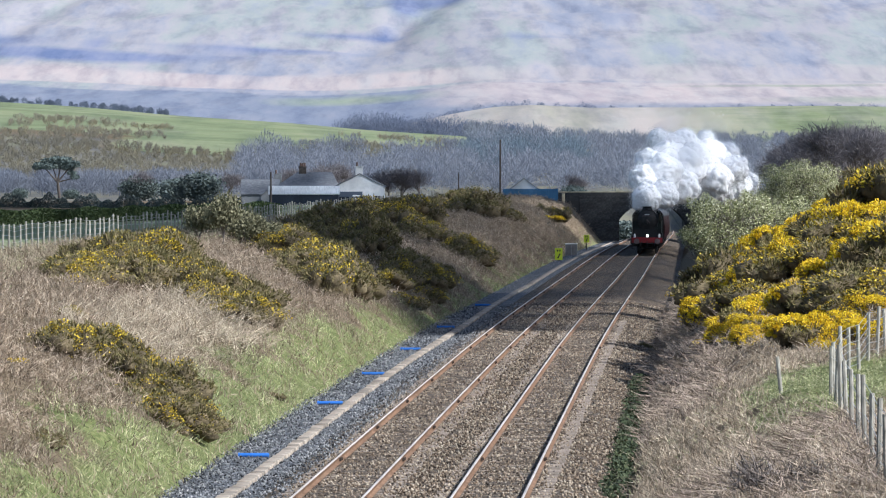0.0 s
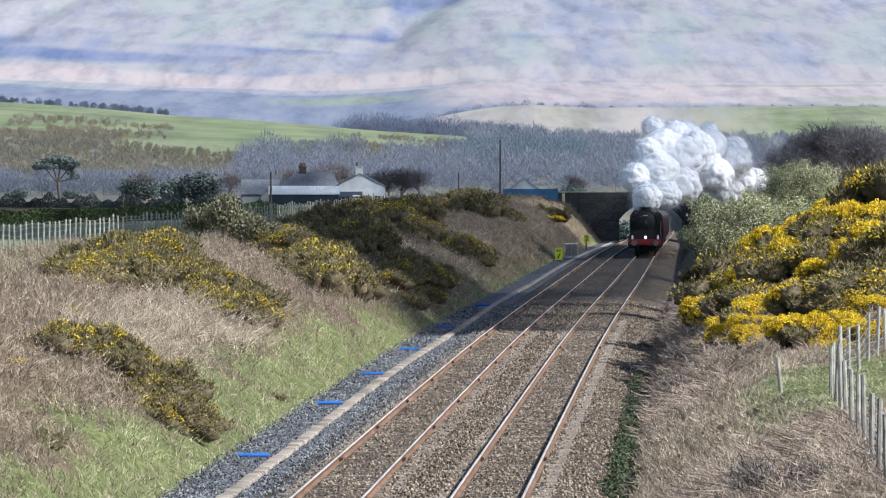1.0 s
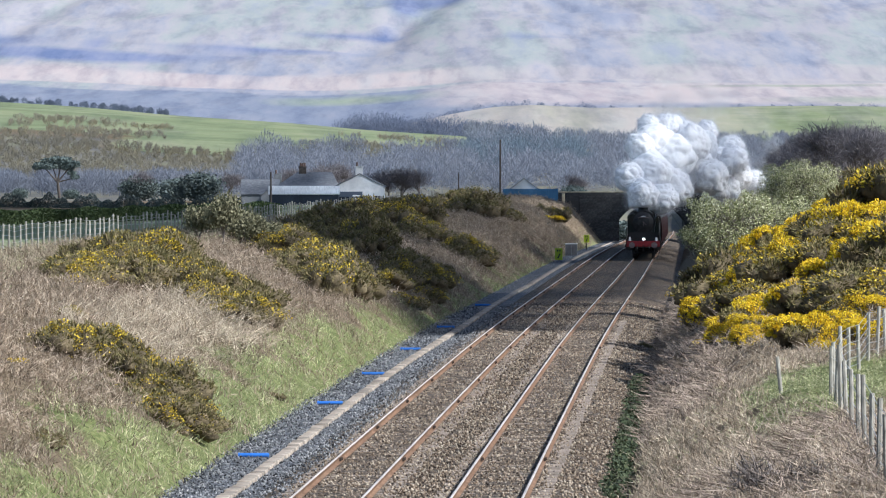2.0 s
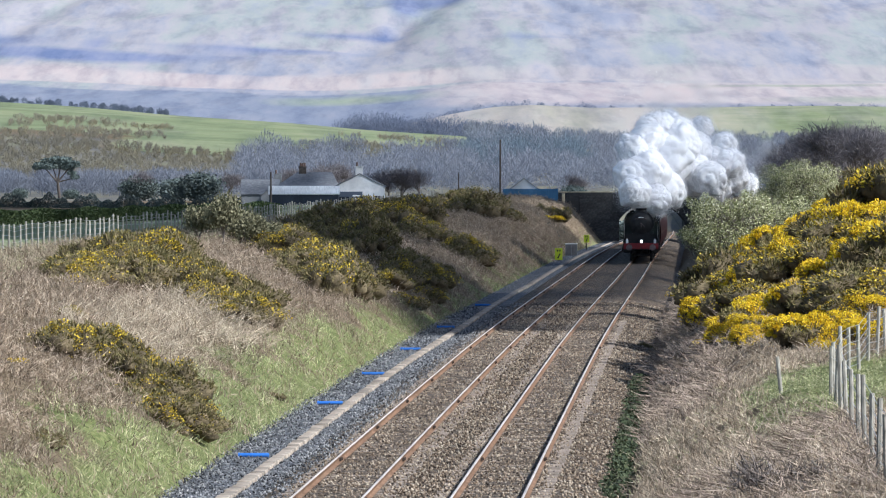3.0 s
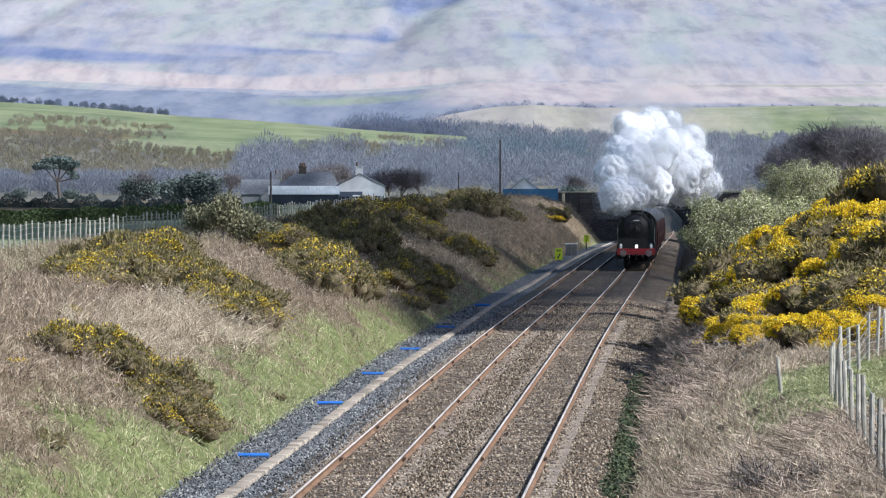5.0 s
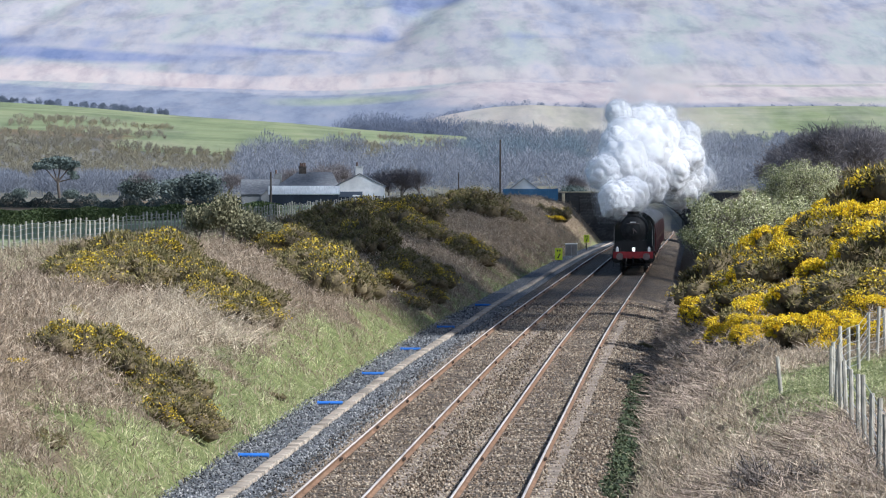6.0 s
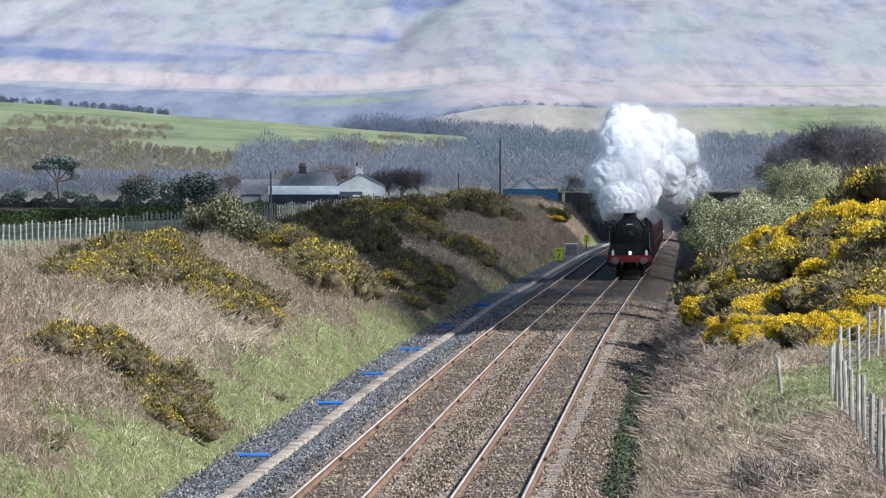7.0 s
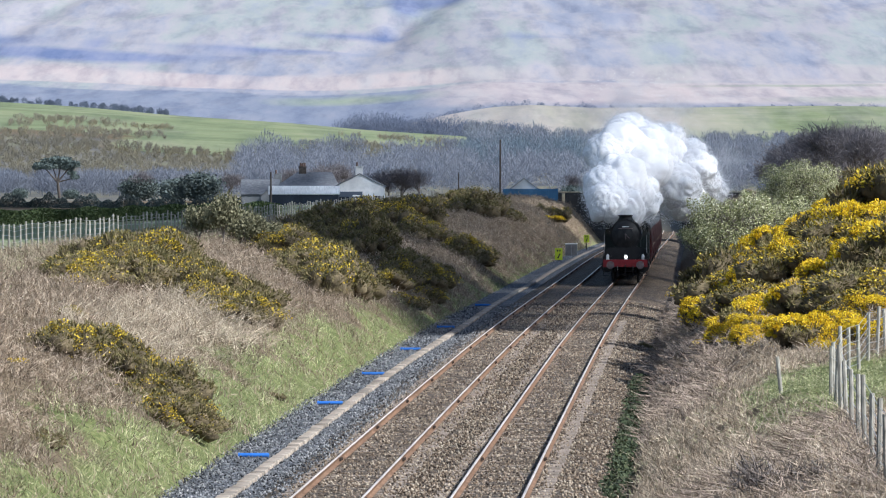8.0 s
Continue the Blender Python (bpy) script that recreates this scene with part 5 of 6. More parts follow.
def limb_arrays(rs, height, spread, levels=3, first=0.3, split=5, trunk=0.12):
    """A trunk and its limbs as tapered rods; returns the rods and the ends of the last limbs."""
    rods, tips = [], []

    def grow(p, d, ln, r, lv):
        q = p + d * ln
        rods.append((p, q, r, r * 0.62))
        if lv == 0:
            tips.append((q, d))
            return
        for _ in range(split):
            nd = d + rs.normal(size=3) * spread
            nd[2] = max(nd[2], -0.1) + 0.25
            nd /= np.linalg.norm(nd)
            t = rs.uniform(0.55, 1.0)
            grow(p + d * ln * t, nd, ln * rs.uniform(0.5, 0.8), r * 0.55, lv - 1)

    grow(np.zeros(3), np.array([0.03, 0, 1.0]), height * first, trunk, levels)
    return rods, tips


def tree_kind(name, label, seed, height, spread, crown, leaf_n, leaf, levels=3, split=4, first=0.32, twig=True, category="tree", ball=0.9):
    rs = np.random.RandomState(seed)
    e = thing(name, label, category)
    rods, tips = limb_arrays(rs, height, spread, levels, first, split, height * 0.022)
    bm = bmesh.new()
    for p, q, r0, r1 in rods:
        rod(bm, p, q, max(r0, 0.02), 5, max(r1, 0.012))
    part("trunk", bm, M_BARK, e)
    pts, dr = np.array([t[0] for t in tips]), np.array([t[1] for t in tips])
    i = rs.randint(0, len(pts), leaf_n)
    if twig:
        d = dr[i] + rs.normal(size=(leaf_n, 3)) * 0.55 + np.array([0, 0, 0.15])
        d /= np.linalg.norm(d, axis=1, keepdims=True)
        b = pts[i] + rs.normal(size=(leaf_n, 3)) * leaf * 0.5
        v, f = spikes(b, d, rs.uniform(0.5, 1.3, leaf_n) * leaf, rs.uniform(0.03, 0.07, leaf_n) * leaf * 1.6, rs)
    else:
        b = pts[i] + unit(leaf_n, rs) * rs.uniform(0, ball, (leaf_n, 1)) * np.array([1, 1, 0.7])
        v, f = leaves(b, unit(leaf_n, rs), rs.uniform(0.6, 1.3, leaf_n) * leaf, rs, 0.6)
    tagged(fast_mesh("crown", v, f, crown, e), kind="stuff")
    return e


def stand(e, x, y, turn=0.0, scale=(1, 1, 1), sink=0.15):
    e.matrix_world = pose(x, y, float(ground_z(x, y)) - sink, 0, 0, turn) @ Matrix.Diagonal((*scale, 1))
    return e


def copy_to(e, x, y, turn=0.0, s=(1, 1, 1), sink=0.15):
    return copy_thing(e, pose(x, y, float(ground_z(x, y)) - sink, 0, 0, turn) @ Matrix.Diagonal((s[0] / e.scale[0], s[1] / e.scale[1], s[2] / e.scale[2], 1)))


def plant_trees():
    # flat-topped pine in the field
    rs = np.random.RandomState(61)
    e = thing("pine_tree", "dark flat-topped pine with a bare leaning trunk", "tree")
    bm = bmesh.new()
    rod(bm, (0.3, 0, 0), (0.0, 0, 3.2), 0.24, 8, 0.18)
    for q in ((-1.9, 0, 5.6), (-0.8, 0.4, 6.0), (0.5, 0, 6.3), (1.8, -0.3, 5.7), (2.3, 0.2, 3.7)):
        rod(bm, (0, 0, 3.0), q, 0.14, 6, 0.06)
    part("trunk", bm, M_POLE, e)
    c = np.array([[-2.4, 0, 5.9], [-1.4, 0.4, 6.6], [-0.2, 0, 6.9], [1.0, 0.2, 6.8], [2.2, -0.2, 6.1], [0.2, 0.4, 5.9], [-1.2, -0.4, 5.8], [1.4, 0.2, 5.6], [2.4, 0.2, 3.9], [-2.9, 0.2, 5.5], [2.0, 0, 4.6]])
    i = rs.randint(0, len(c), 7000)
    b = c[i] + unit(7000, rs) * rs.uniform(0.2, 1.15, (7000, 1)) * np.array([1.0, 1.0, 0.55]) * np.where(i >= 8, 0.6, 1.0)[:, None]
    v, f = leaves(b, unit(7000, rs), rs.uniform(0.14, 0.30, 7000), rs, 0.5)
    tagged(fast_mesh("crown", v, f, M_EVERGREEN, e), kind="stuff")
    stand(e, -65.5, 1100, 0, (1.2, 1.1, 0.98))
    # rounded evergreens by the field
    ev = tree_kind("evergreen_tree", "dark rounded evergreen tree beyond the hedge", 62, 4.2, 0.95, M_EVERGREEN, 11000, 0.13, 3, 4, 0.22, False, "tree", 1.5)
    stand(ev, -70.5, 1080, 0, (0.8, 0.8, 0.75))
    for x, y, s in ((-62.2, 1085, 0.7), (-47.5, 1010, 1.5), (-35.8, 960, 1.75), (-41.0, 990, 1.4), (17.2, 850, 0.9), (19.0, 845, 1.0), (21.5, 846, 0.8), (23.5, 850, 1.1), (26.5, 880, 0.9)):
        copy_to(ev, x, y, x * 40, (s * 1.1, s * 1.1, s))
    # bare broadleaves
    kinds = [tree_kind("bare_tree", "leafless grey-brown broadleaf tree in early spring", s, 8.0, 0.55, M_WOODTWIG, 2600, 0.75, 3, 5, 0.3) for s in (63, 64, 65)]
    rnd = random.Random(9)
    spots = [(-47.5, 1010, 0.85), (-42.0, 1040, 0.85), (-34.0, 1030, 0.8), (-52.0, 1120, 0.7), (-18.5, 960, 1.15), (-16.0, 975, 1.0), (-6.0, 930, 0.95), (-8.0, 950, 1.0), (-3.5, 945, 0.85), (-24.0, 1000, 0.9), (17.5, 905, 0.7)]
    spots += [(float(line_x(400 + i * 6.5)) + rnd.uniform(14.0, 18.0), 400 + i * 6.5, rnd.uniform(0.72, 0.88)) for i in range(40)]
    spots += [(float(line_x(430 + i * 14)) + rnd.uniform(19, 28), 430 + i * 14, rnd.uniform(0.85, 1.0)) for i in range(16)]
    for i, (x, y, s) in enumerate(spots):
        k = kinds[i % 3]
        if i < 3:
            stand(k, x, y, i * 70, (s * 1.15, s * 1.15, s))
        else:
            copy_to(k, x, y, i * 47, (s * 1.15, s * 1.15, s))
    # woods filling the valley and the far slopes: one mesh for each wood
    rs = np.random.RandomState(71)

    def wood(name, label, spots, hgt, material, leaf, per):
        n, per = len(spots), per * 3
        sp = np.asarray(spots)
        i = np.repeat(np.arange(n), per)
        a = unit(n * per, rs) * rs.uniform(0.3, 1.0, (n * per, 1)) ** 0.6
        h = np.repeat(hgt * rs.uniform(0.7, 1.25, n), per)
        gz = ground_z(sp[:, 0], sp[:, 1])
        p = np.stack([sp[i, 0] + a[:, 0] * h * 0.42, sp[i, 1] + a[:, 1] * h * 0.42, gz[i] + h * 0.55 + a[:, 2] * h * 0.45], 1)
        d = a + np.array([0, 0, 0.9])
        d /= np.linalg.norm(d, axis=1, keepdims=True)
        v, f = spikes(p, d * np.array([0.7, 0.7, 1.0]) + rs.normal(size=p.shape) * 0.4, rs.uniform(0.35, 0.9, n * per) * leaf, rs.uniform(0.10, 0.2, n * per) * leaf, rs)
        t = np.stack([sp[:, 0], sp[:, 1], gz], 1)
        v2, f2 = spikes(t - np.array([0, 0, 0.3]), np.tile([0, 0, 1.0], (n, 1)), hgt * 0.8 * np.ones(n), np.full(n, 0.12), rs)
        ob = fast_mesh(name, np.concatenate([v, v2]), np.concatenate([f, f2 + len(v)]), material)
        tagged(ob, label, "wood", kind="stuff")

    # valley and ridge woods get their haze from the twig colours
    y = rs.uniform(1150, 1640, 420)
    x = rs.uniform(-0.031, 0.08, 420) * y
    wood("valley_wood", "leafless woodland filling the valley, tinted blue-grey for haze", np.stack([x, y], 1), 6.5, M_HAZETWIG, 1.0, 170)
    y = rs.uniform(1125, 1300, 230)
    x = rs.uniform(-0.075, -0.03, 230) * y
    wood("valley_wood", "low bare trees beyond the field hedge, tinted blue-grey for haze", np.stack([x, y], 1), 4.2, M_HAZETWIG, 0.8, 130)
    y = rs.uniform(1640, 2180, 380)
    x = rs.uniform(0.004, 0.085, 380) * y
    wood("valley_wood", "leafless woodland on the lower hillside, tinted blue-grey for haze", np.stack([x, y], 1), 5.0, M_HAZETWIG, 1.3, 80)
    y = rs.uniform(1500, 1560, 40)
    x = rs.uniform(0.003, 0.022, 40) * y + 0
    # conifer green shifted to pale blue for haze
    wood("conifer_wood", "conifer plantation tinted blue for haze", np.stack([x, y], 1), 9.0, mat("hazy_conifers", [(0.15, 0.20, 0.25), (0.20, 0.245, 0.29)], 0.02, 0.9, bump=0, island=0.3, translucent=0.5), 0.9, 200)
    y = rs.uniform(2300, 2420, 150)
    x = rs.uniform(-0.016, 0.012, 150) * y
    wood("ridge_wood", "haze-blue wood behind the first ridge", np.stack([x, y], 1), 9.0, M_HAZERIDGE, 1.0, 160)
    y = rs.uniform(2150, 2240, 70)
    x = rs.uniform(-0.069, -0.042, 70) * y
    wood("ridge_hedge", "line of bare hedgerow trees on the ridge", np.stack([x, y], 1), 2.4, M_HAZERIDGE, 0.7, 90)
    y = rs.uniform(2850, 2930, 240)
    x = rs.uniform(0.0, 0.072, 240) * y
    wood("ridge_wood", "haze-blue hedgerows beyond the second ridge", np.stack([x, y], 1), 4.0, M_HAZERIDGE, 0.8, 70)
    # scattered gorse and thorn scrub on the green ridge, its browns paled to suggest haze
    y = rs.uniform(1480, 1960, 3600)
    x = rs.uniform(-0.072, 0.02, 3600) * y
    ok = waves(x, y, 130, 33) + waves(x, y, 50, 37) * 0.6 - (y - 1720) / 130 > -0.2
    wood("hill_scrub", "brown gorse and thorn scrub on the hillside, paled for haze", np.stack([x, y], 1)[ok], 1.6, mat("hill_scrub", [(0.20, 0.20, 0.195), (0.25, 0.235, 0.20), (0.30, 0.27, 0.19), (0.36, 0.31, 0.15)], 0.02, 0.9, bump=0, island=0.3, translucent=0.5), 0.9, 26)
    # clipped hedge across the field
    n = 30000
    t = rs.uniform(0, 1, n)
    hx = -34 + 22 * t
    hy = 440 + 40 * t
    p = np.stack([hx, hy + rs.uniform(-0.6, 0.6, n), ground_z(hx, hy) + rs.uniform(0, 1.05, n) + 0.08 * np.sin(hx * 2.2)], 1)
    v, f = leaves(p, unit(n, rs), rs.uniform(0.05, 0.11, n), rs, 0.6)
    n = 26000
    t = rs.uniform(0, 1, n)
    bx, by = -72 + 50 * t, 930 - 40 * t
    q = np.stack([bx, by + rs.uniform(-0.8, 0.8, n), ground_z(bx, by) + rs.uniform(0, 1, n) * (1.5 + 0.5 * np.sin(bx * 1.1) + 0.3 * np.sin(bx * 2.9))], 1)
    v2, f2 = leaves(q, unit(n, rs), rs.uniform(0.07, 0.15, n), rs, 0.6)
    tagged(fast_mesh("far_hedge", v2, f2, M_EVERGREEN), "uneven dark hedge at the end of the field", "hedge", kind="stuff")
    hb = fast_mesh("field_hedge", v, f, M_HEDGE)
    tagged(hb, "dark green hedge along the far side of the field", "hedge", kind="stuff")


def build_willow():
    """Sallow bush in catkin on the bank, many-stemmed, with a ragged crown."""
    rs = np.random.RandomState(81)
    e = thing("sallow_bush", "pale green sallow bush covered in catkins", "shrub")
    bm = bmesh.new()
    tips = []
    for i in range(46):
        a, rr = rs.uniform(0, 6.283), math.sqrt(rs.uniform(0, 1))
        p = Vector((rs.uniform(-1.6, 1.6), rs.uniform(-0.8, 0.8), 0))
        q = Vector((math.cos(a) * rr * 3.5, math.sin(a) * rr * 2.2, 1.6 + 2.9 * math.sqrt(max(0.02, 1 - rr * rr)) * rs.uniform(0.75, 1.0)))
        mid = p.lerp(q, 0.5) + Vector((0, 0, 0.4))
        rod(bm, p, mid, 0.05, 5, 0.035)
        rod(bm, mid, q, 0.035, 5, 0.012)
        tips.append((mid, q))
    part("stem", bm, M_BARK, e)
    n = 34000
    d = unit(n, rs)
    d[:, 2] = d[:, 2] * 0.62 + 0.25
    lump = 1 + 0.10 * np.sin(d[:, 0] * 9 + 1) + 0.10 * np.sin(d[:, 2] * 11) + 0.08 * np.sin(d[:, 0] * 23 + d[:, 2] * 17)
    r = rs.uniform(0.45, 1.0, n) ** 0.5 * lump
    p = np.stack([d[:, 0] * r * 3.6, d[:, 1] * r * 2.4, 1.6 + d[:, 2] * r * 3.3], 1)
    p = p[p[:, 2] > 0.1]
    n = len(p)
    v, f = leaves(p, unit(n, rs), rs.uniform(0.035, 0.085, n), rs, 0.45)
    tagged(fast_mesh("foliage", v, f, M_WILLOW, e), "pale silver-green catkins and young leaves", kind="stuff")
    n = 2600
    d = unit(n, rs)
    p = np.stack([d[:, 0] * 3.0, d[:, 1] * 1.9, 1.8 + d[:, 2] * 2.4], 1) * rs.uniform(0.6, 1, (n, 1))
    dd = d * 0.5 + np.array([0, 0, 0.9]) + rs.normal(size=(n, 3)) * 0.3
    dd /= np.linalg.norm(dd, axis=1, keepdims=True)
    v, f = spikes(p, dd, rs.uniform(0.4, 1.1, n), rs.uniform(0.02, 0.035, n), rs)
    tagged(fast_mesh("twig_mass", v, f, M_TWIG, e), kind="stuff")
    stand(e, 14.1, 300, 8, (0.92, 0.9, 0.80), 0.9)
    copy_to(e, 17.6, 318, 150, (0.62, 0.7, 0.72), 0.4)
    # grey-green thorn by the fence
    t = tree_kind("thorn_shrub", "grey-green thorn shrub beside the fence", 83, 2.4, 0.7, M_THORN, 5200, 0.05, 3, 4, 0.3, False, "shrub", 0.45)
    stand(t, -10.6, 312, 0, (1.35, 1.35, 2.2), 1.0)
    copy_to(t, -11.8, 314, 80, (1.2, 1.2, 1.6), 0.75)
    copy_to(t, -9.6, 318, 140, (1.3, 1.3, 1.8), 0.85)
    copy_to(t, -8.6, 322, 220, (1.1, 1.1, 1.2), 0.55)


# ---- fences ----
def fence(name, label, stops, spacing, height, wires, seed):
    e = thing(name, label, "fence")
    rnd = random.Random(seed)
    pts = []
    for (x0, y0), (x1, y1) in zip(stops, stops[1:]):
        ln = math.hypot(x1 - x0, y1 - y0)
        n = max(1, round(ln / spacing))
        pts += [(x0 + (x1 - x0) * i / n, y0 + (y1 - y0) * i / n) for i in range(n)]
    pts.append(stops[-1])
    kinds = []
    for i in range(3):
        bm = bmesh.new()
        rod(bm, (0, 0, -0.4), (0, 0, height * (0.95 + 0.06 * i)), 0.05, 7, 0.046)
        me = bpy.data.meshes.new("post")
        bm.to_mesh(me)
        bm.free()
        me.materials.append(M_POST)
        kinds.append(me)
    for x, y in pts:
        ob = new("post", rnd.choice(kinds))
        ob.parent = e
        ob.matrix_basis = pose(x, y, float(ground_z(x, y)), rnd.uniform(-2, 2), rnd.uniform(-2.5, 2.5), rnd.uniform(0, 90))
    for w in wires:
        v, f = [], []
        for i, (x, y) in enumerate(pts):
            z = float(ground_z(x, y)) + w * height
            for j in range(3):
                a = 2.094 * j
                v.append((x + 0.007 * math.cos(a), y, z + 0.007 * math.sin(a)))
            if i:
                for j in range(3):
                    f.append((i * 3 - 3 + j, i * 3 - 3 + (j + 1) % 3, i * 3 + (j + 1) % 3, i * 3 + j))
        fast_mesh("wire", v, f, M_WIRE, e)


def build_fences():
    fence("field_fence", "weathered post-and-wire fence along the field edge", [(-32.4 + 0.05 * y, y) for y in (250, 330, 420, 520, 640)], 2.2, 1.2, (0.2, 0.4, 0.6, 0.8, 0.95), 5)
    fence("bank_fence", "grey post-and-wire fence at the top of the near bank", [(float(line_x(y)) + 9.1, y) for y in (98, 120, 144)], 4.8, 1.25, (0.25, 0.5, 0.75, 0.95), 6)
    fence("bank_fence", "grey post-and-wire fence crossing the small green field", [(8.72, 144.5), (9.6, 153), (12.6, 178)], 4.4, 1.25, (0.2, 0.35, 0.5, 0.65, 0.8, 0.95), 7)
    x, y = 7.75, 148.5
    bm = bmesh.new()
    rod(bm, (0.04, 0, -0.3), (-0.08, 0, 0.85), 0.05, 8, 0.045)
    ob = finish("marker_post", bm, M_POST)
    ob.matrix_world = pose(x, y, float(ground_z(x, y)))
    tagged(ob, "lone leaning grey wooden post in the grass", "post")


plant_gorse()
sow_grass()
plant_trees()
build_willow()
build_fences()


# ---- clouds ----
def build_clouds():
    """Broken cumulus out of view towards the sun, shaped to shade the line, the bridge and the farm."""
    rs = np.random.RandomState(91)
    m = bpy.data.materials.new("cloud_vapour")
    m.use_nodes = True
    b = m.node_tree.nodes["Principled BSDF"]
    b.inputs["Base Color"].default_value, b.inputs["Roughness"].default_value = (0.9, 0.9, 0.92, 1), 1.0
    up = np.array(TO_SUN) / TO_SUN.z

    def cloud(label, n, x0, x1, y0, y1, r0, r1, alt, keep):
        y = rs.uniform(y0, y1, n)
        x = rs.uniform(x0, x1, n)
        ok = rs.uniform(0, 1, n) < keep(x, y)
        x, y = x[ok], y[ok]
        h = alt + rs.uniform(-25, 25, len(x))
        c = np.stack([x, y, np.zeros(len(x))], 1) + up[None] * h[:, None]
        v, f = blobs(c, rs.uniform(r0, r1, len(x)), rs, 1, 0.7, 0.2)
        tagged(fast_mesh("cloud", v, f, m), label, "cloud", kind="stuff")

    def near(x, y):
        u = x - line_x(y)
        edge = np.minimum(np.where(u < -3, 272 - 4.2 * (u + 3), 272), 330)
        a = smooth(-3, 5, y - edge)
        # cut to the shade wanted, with a strip added to darken the bridge
        line = np.where(y < 366, 1 - smooth(-3.5, -1.5, u), np.where((y > 770) & (y < 822), smooth(-20, -18, u), (1 - smooth(-19, -17, u)) * (y < 440)))
        return a * line

    cloud("unseen broken cumulus cloud that shades the line and bridge", 11000, -110, 90, 255, 960, 3.0, 4.8, 330, near)
    # added small puffs that dim the track but let sun reach the steam
    cloud("unseen thin cloud layer added to dim sun on the line", 9400, -12, 26, 276, 690, 0.6, 1.1, 330, lambda x, y: np.where((x - line_x(y) > -3.8) & (x - line_x(y) < np.where(y > 345, 3.8, 0.4)), 1.0, 0.78 * (y > 364)) * (np.abs(x - line_x(y) + 5.5) < 11))
    # added unseen layer for half shade on fields and farm
    cloud("unseen thin cloud added to dim sun on fields and farm", 12000, -110, 20, 436, 960, 1.2, 1.8, 330, lambda x, y: 1.0 * (x - line_x(y) < -16))


# ---- steam ----
PUFFS = []
# seconds, and the plume's reach to either side of the chimney and its height, in metres
PLUME = [(0.0, -1.9, 9.8, 6.8), (0.5, -2.0, 10.5, 7.2), (1.0, -2.1, 10.2, 7.6), (1.5, -2.2, 9.8, 7.8), (3.0, -2.3, 8.6, 7.6), (3.5, -2.3, 8.1, 7.2), (4.5, -2.8, 6.4, 7.0), (6.0, -2.6, 5.2, 7.6), (6.5, -2.3, 4.8, 7.9), (7.0, -2.1, 4.4, 7.0), (7.5, -2.2, 5.2, 6.2), (8.0, -2.4, 5.6, 6.0)]


def steam_material(name, through_light):
    m = bpy.data.materials.new(name)
    m.use_nodes = True
    nt = m.node_tree
    out = nt.nodes["Material Output"]
    df, tr, mx = nt.nodes.new("ShaderNodeBsdfDiffuse"), nt.nodes.new("ShaderNodeBsdfTranslucent"), nt.nodes.new("ShaderNodeMixShader")
    df.inputs["Color"].default_value = tr.inputs["Color"].default_value = (0.97, 0.97, 0.985, 1)
    mx.inputs[0].default_value = through_light
    nt.links.new(df.outputs[0], mx.inputs[1])
    nt.links.new(tr.outputs[0], mx.inputs[2])
    nt.links.new(mx.outputs[0], out.inputs["Surface"])
    return m


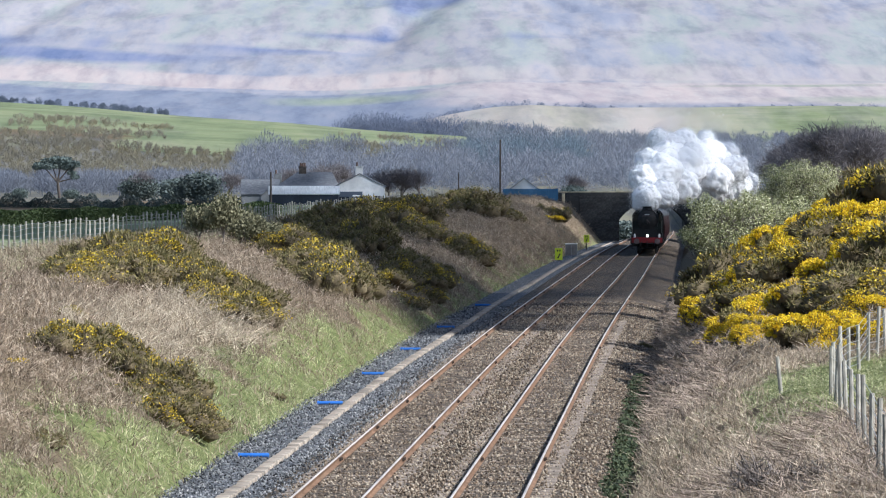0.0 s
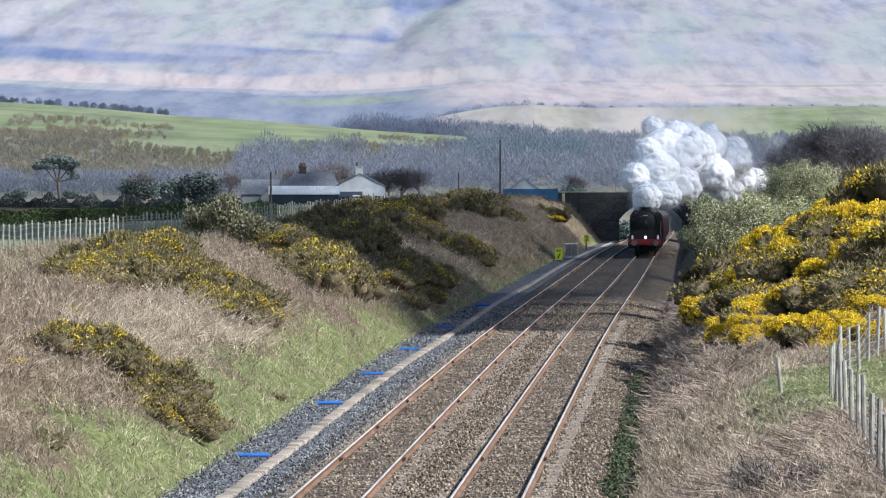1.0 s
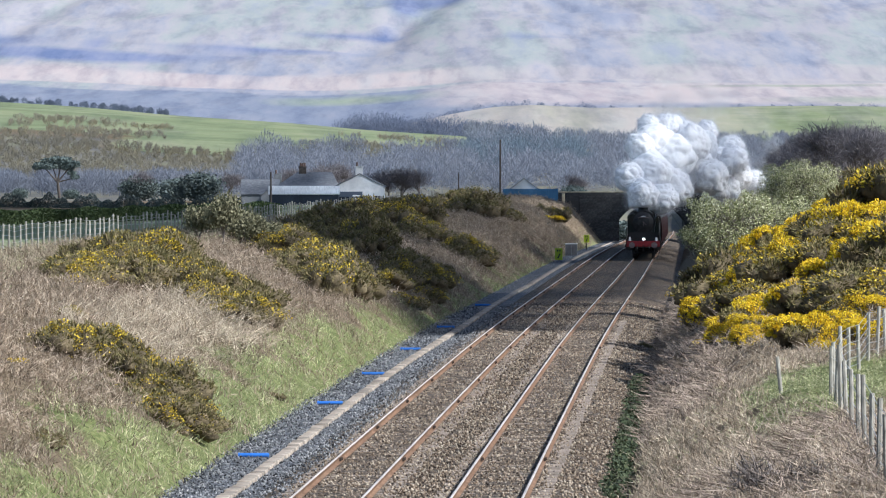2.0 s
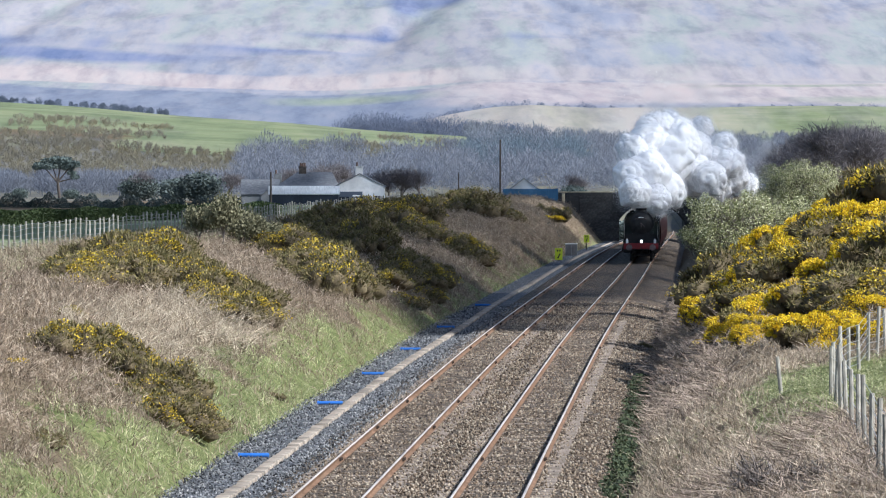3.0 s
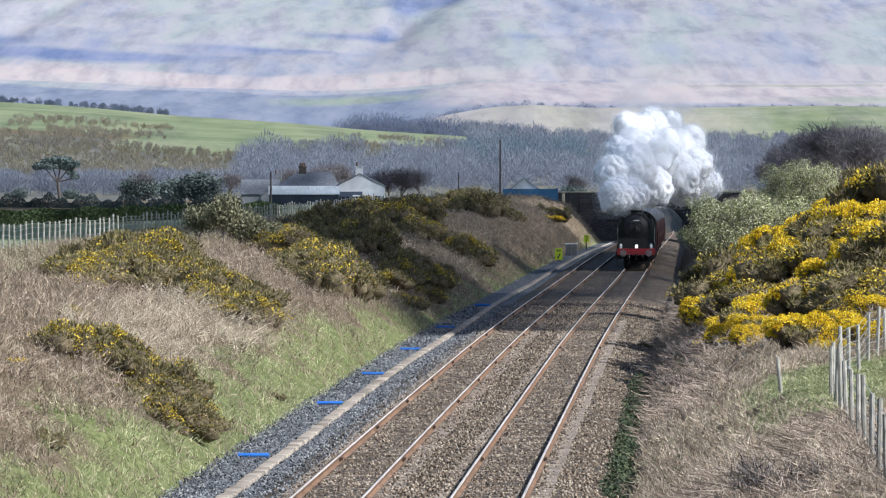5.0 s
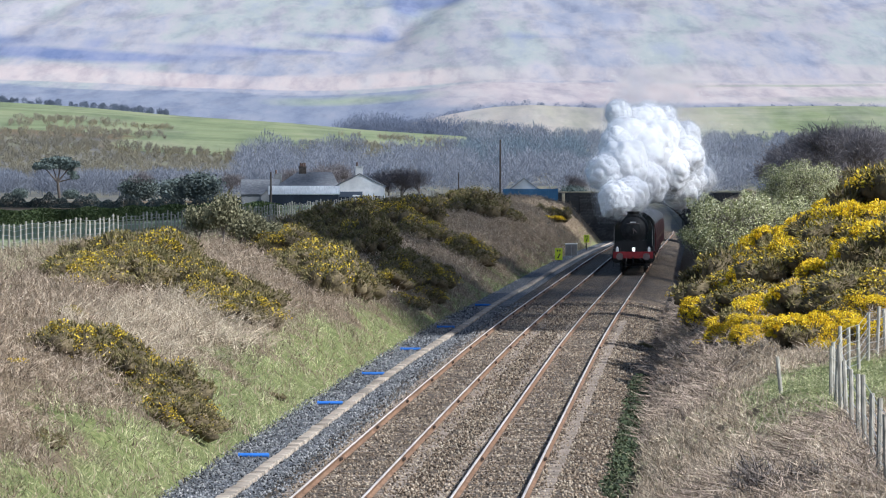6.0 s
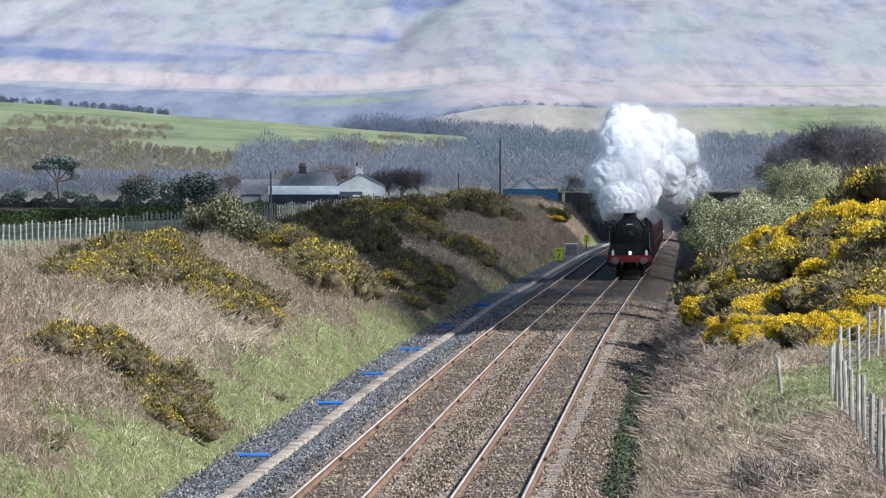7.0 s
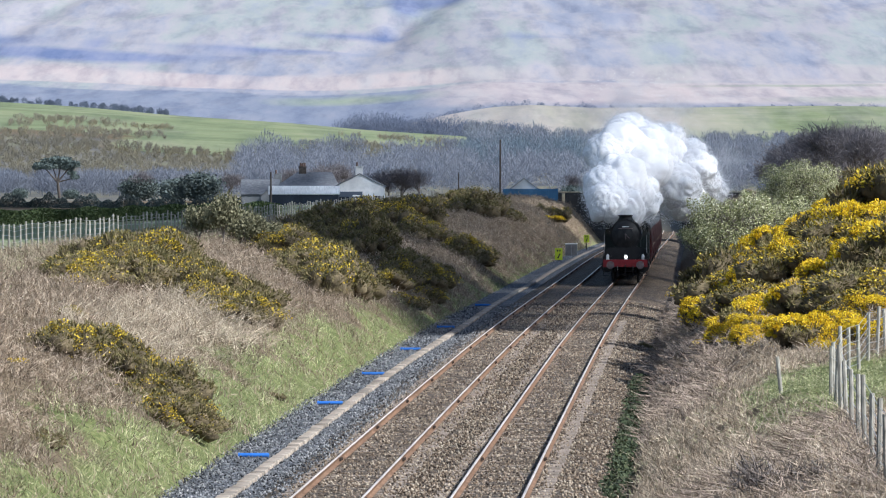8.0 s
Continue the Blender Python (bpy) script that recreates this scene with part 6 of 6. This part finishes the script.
def build_steam():
    dense, thin = steam_material("dense_steam", 0.06), steam_material("thin_steam", 0.5)
    # place in the plume (across, up, back) and radius
    lobes = [(0.17, 0.16, 1.5, 1.35), (0.30, 0.14, 2.5, 1.35), (0.12, 0.36, 4, 1.35), (0.26, 0.40, 5, 1.9), (0.40, 0.24, 6, 1.7), (0.42, 0.52, 8, 2.0), (0.28, 0.66, 8, 1.7), (0.45, 0.76, 11, 1.6), (0.56, 0.38, 10, 1.9), (0.58, 0.62, 13, 1.8), (0.70, 0.46, 15, 1.8), (0.70, 0.24, 13, 1.6), (0.82, 0.32, 18, 1.4), (0.91, 0.28, 22, 1.1), (0.17, 0.60, 6, 1.3), (0.24, 0.84, 9, 1.0), (0.42, 0.88, 12, 0.9), (0.60, 0.82, 15, 1.0), (0.76, 0.66, 17, 1.2), (0.34, 0.80, 10, 1.35), (0.50, 0.64, 9, 1.7), (0.66, 0.34, 9, 1.6), (0.80, 0.48, 12, 1.3)]
    for i, (fx, fz, back, r) in enumerate(lobes):
        rs = np.random.RandomState(200 + i)
        e = thing("steam_puff", "billowing bright white exhaust steam above the train", "steam", group="exhaust plume")
        bm = bmesh.new()
        bmesh.ops.create_icosphere(bm, subdivisions=5, radius=1.0)
        off = Vector(rs.uniform(-50, 50, 3))

        def swell(d):
            return sum(a * (abs(noise.noise(d * s + off)) * 2 - 0.4) for s, a in ((1.5, 0.13), (3.2, 0.045), (6.5, 0.014)))

        for v in bm.verts:
            d = v.co.normalized()
            v.co = d * r * (0.86 + swell(d))
        part("core", bm, dense, e, smoothed=True)
        # droplets: a soft coat that thins out away from the core
        n = 8500
        d = unit(n, rs)
        k = np.array([swell(Vector(q)) for q in d])
        p = d * (r * (0.85 + k + np.minimum(rs.exponential(0.10, n), 0.42)))[:, None]
        v, f = leaves(p, unit(n, rs), rs.uniform(0.012, 0.030, n), rs, 0.8)
        tagged(fast_mesh("fringe", v, f, thin, e), "thin ragged edge of the steam", kind="stuff")
        PUFFS.append((e, fx, fz, back, rs.uniform(-1, 1, 4)))
    for i, (fx, fz, back, r, n) in enumerate([(0.34, 1.04, 14, 1.5, 9000), (0.62, 1.02, 18, 1.4, 7000), (1.04, 0.66, 24, 0.9, 4000), (0.98, 0.42, 26, 1.2, 6000)]):
        rs = np.random.RandomState(260 + i)
        p = rs.normal(size=(n, 3)) * r * 0.5
        p = p + 0.35 * np.sin(p[:, [2, 0, 1]] * 2.3 + i)
        v, f = leaves(p, unit(n, rs), rs.uniform(0.008, 0.02, n), rs, 0.8)
        e = fast_mesh("steam_wisp", v, f, thin)
        tagged(e, "faint torn wisp of white steam above the plume", "steam", group="exhaust plume")
        PUFFS.append((e, fx, fz, back, rs.uniform(-1, 1, 4)))


def puff_pose(t, fx, fz, back, wob):
    ts = [p[0] for p in PLUME]
    lo, hi, top = (float(np.interp(t, ts, [p[k] for p in PLUME])) for k in (1, 2, 3))
    y = HEAD0 - SPEED * t + 2.0 + back
    far = y / (y - back)
    x = float(line_x(y - back)) + TRACK_U
    px = (x + lo + (hi - lo) * fx + 0.25 * math.sin(1.3 * t + 6 * wob[0])) * far
    z0 = float(rail_z(y - back)) + 3.75
    pz = EYE - (EYE - (z0 + top * fz + 0.25 * math.sin(1.1 * t + 6 * wob[1]))) * far
    return pose(px, y, pz, 10 * t * wob[2], 12 * t * wob[3], 14 * t * wob[0])


build_clouds()
build_steam()


# ---- movement ----
def motions():
    for e, back in CARS:
        walk(e, [(t, car_pose(t, back)) for t in range(9)])
    for e, fx, fz, back, wob in PUFFS:
        walk(e, [(t * 0.5, puff_pose(t * 0.5, fx, fz, back, wob)) for t in range(17)])
    for w, y, r in SPINNERS:
        turn = SPEED / r
        step = 1 if r < 0.55 else 2
        rows = []
        for f in range(0, 241, step):
            t = f / 30
            rows.append((t, Matrix.Translation((0, y, r)) @ Matrix.Rotation(turn * t, 4, "X")))
        walk(w, rows)


motions()
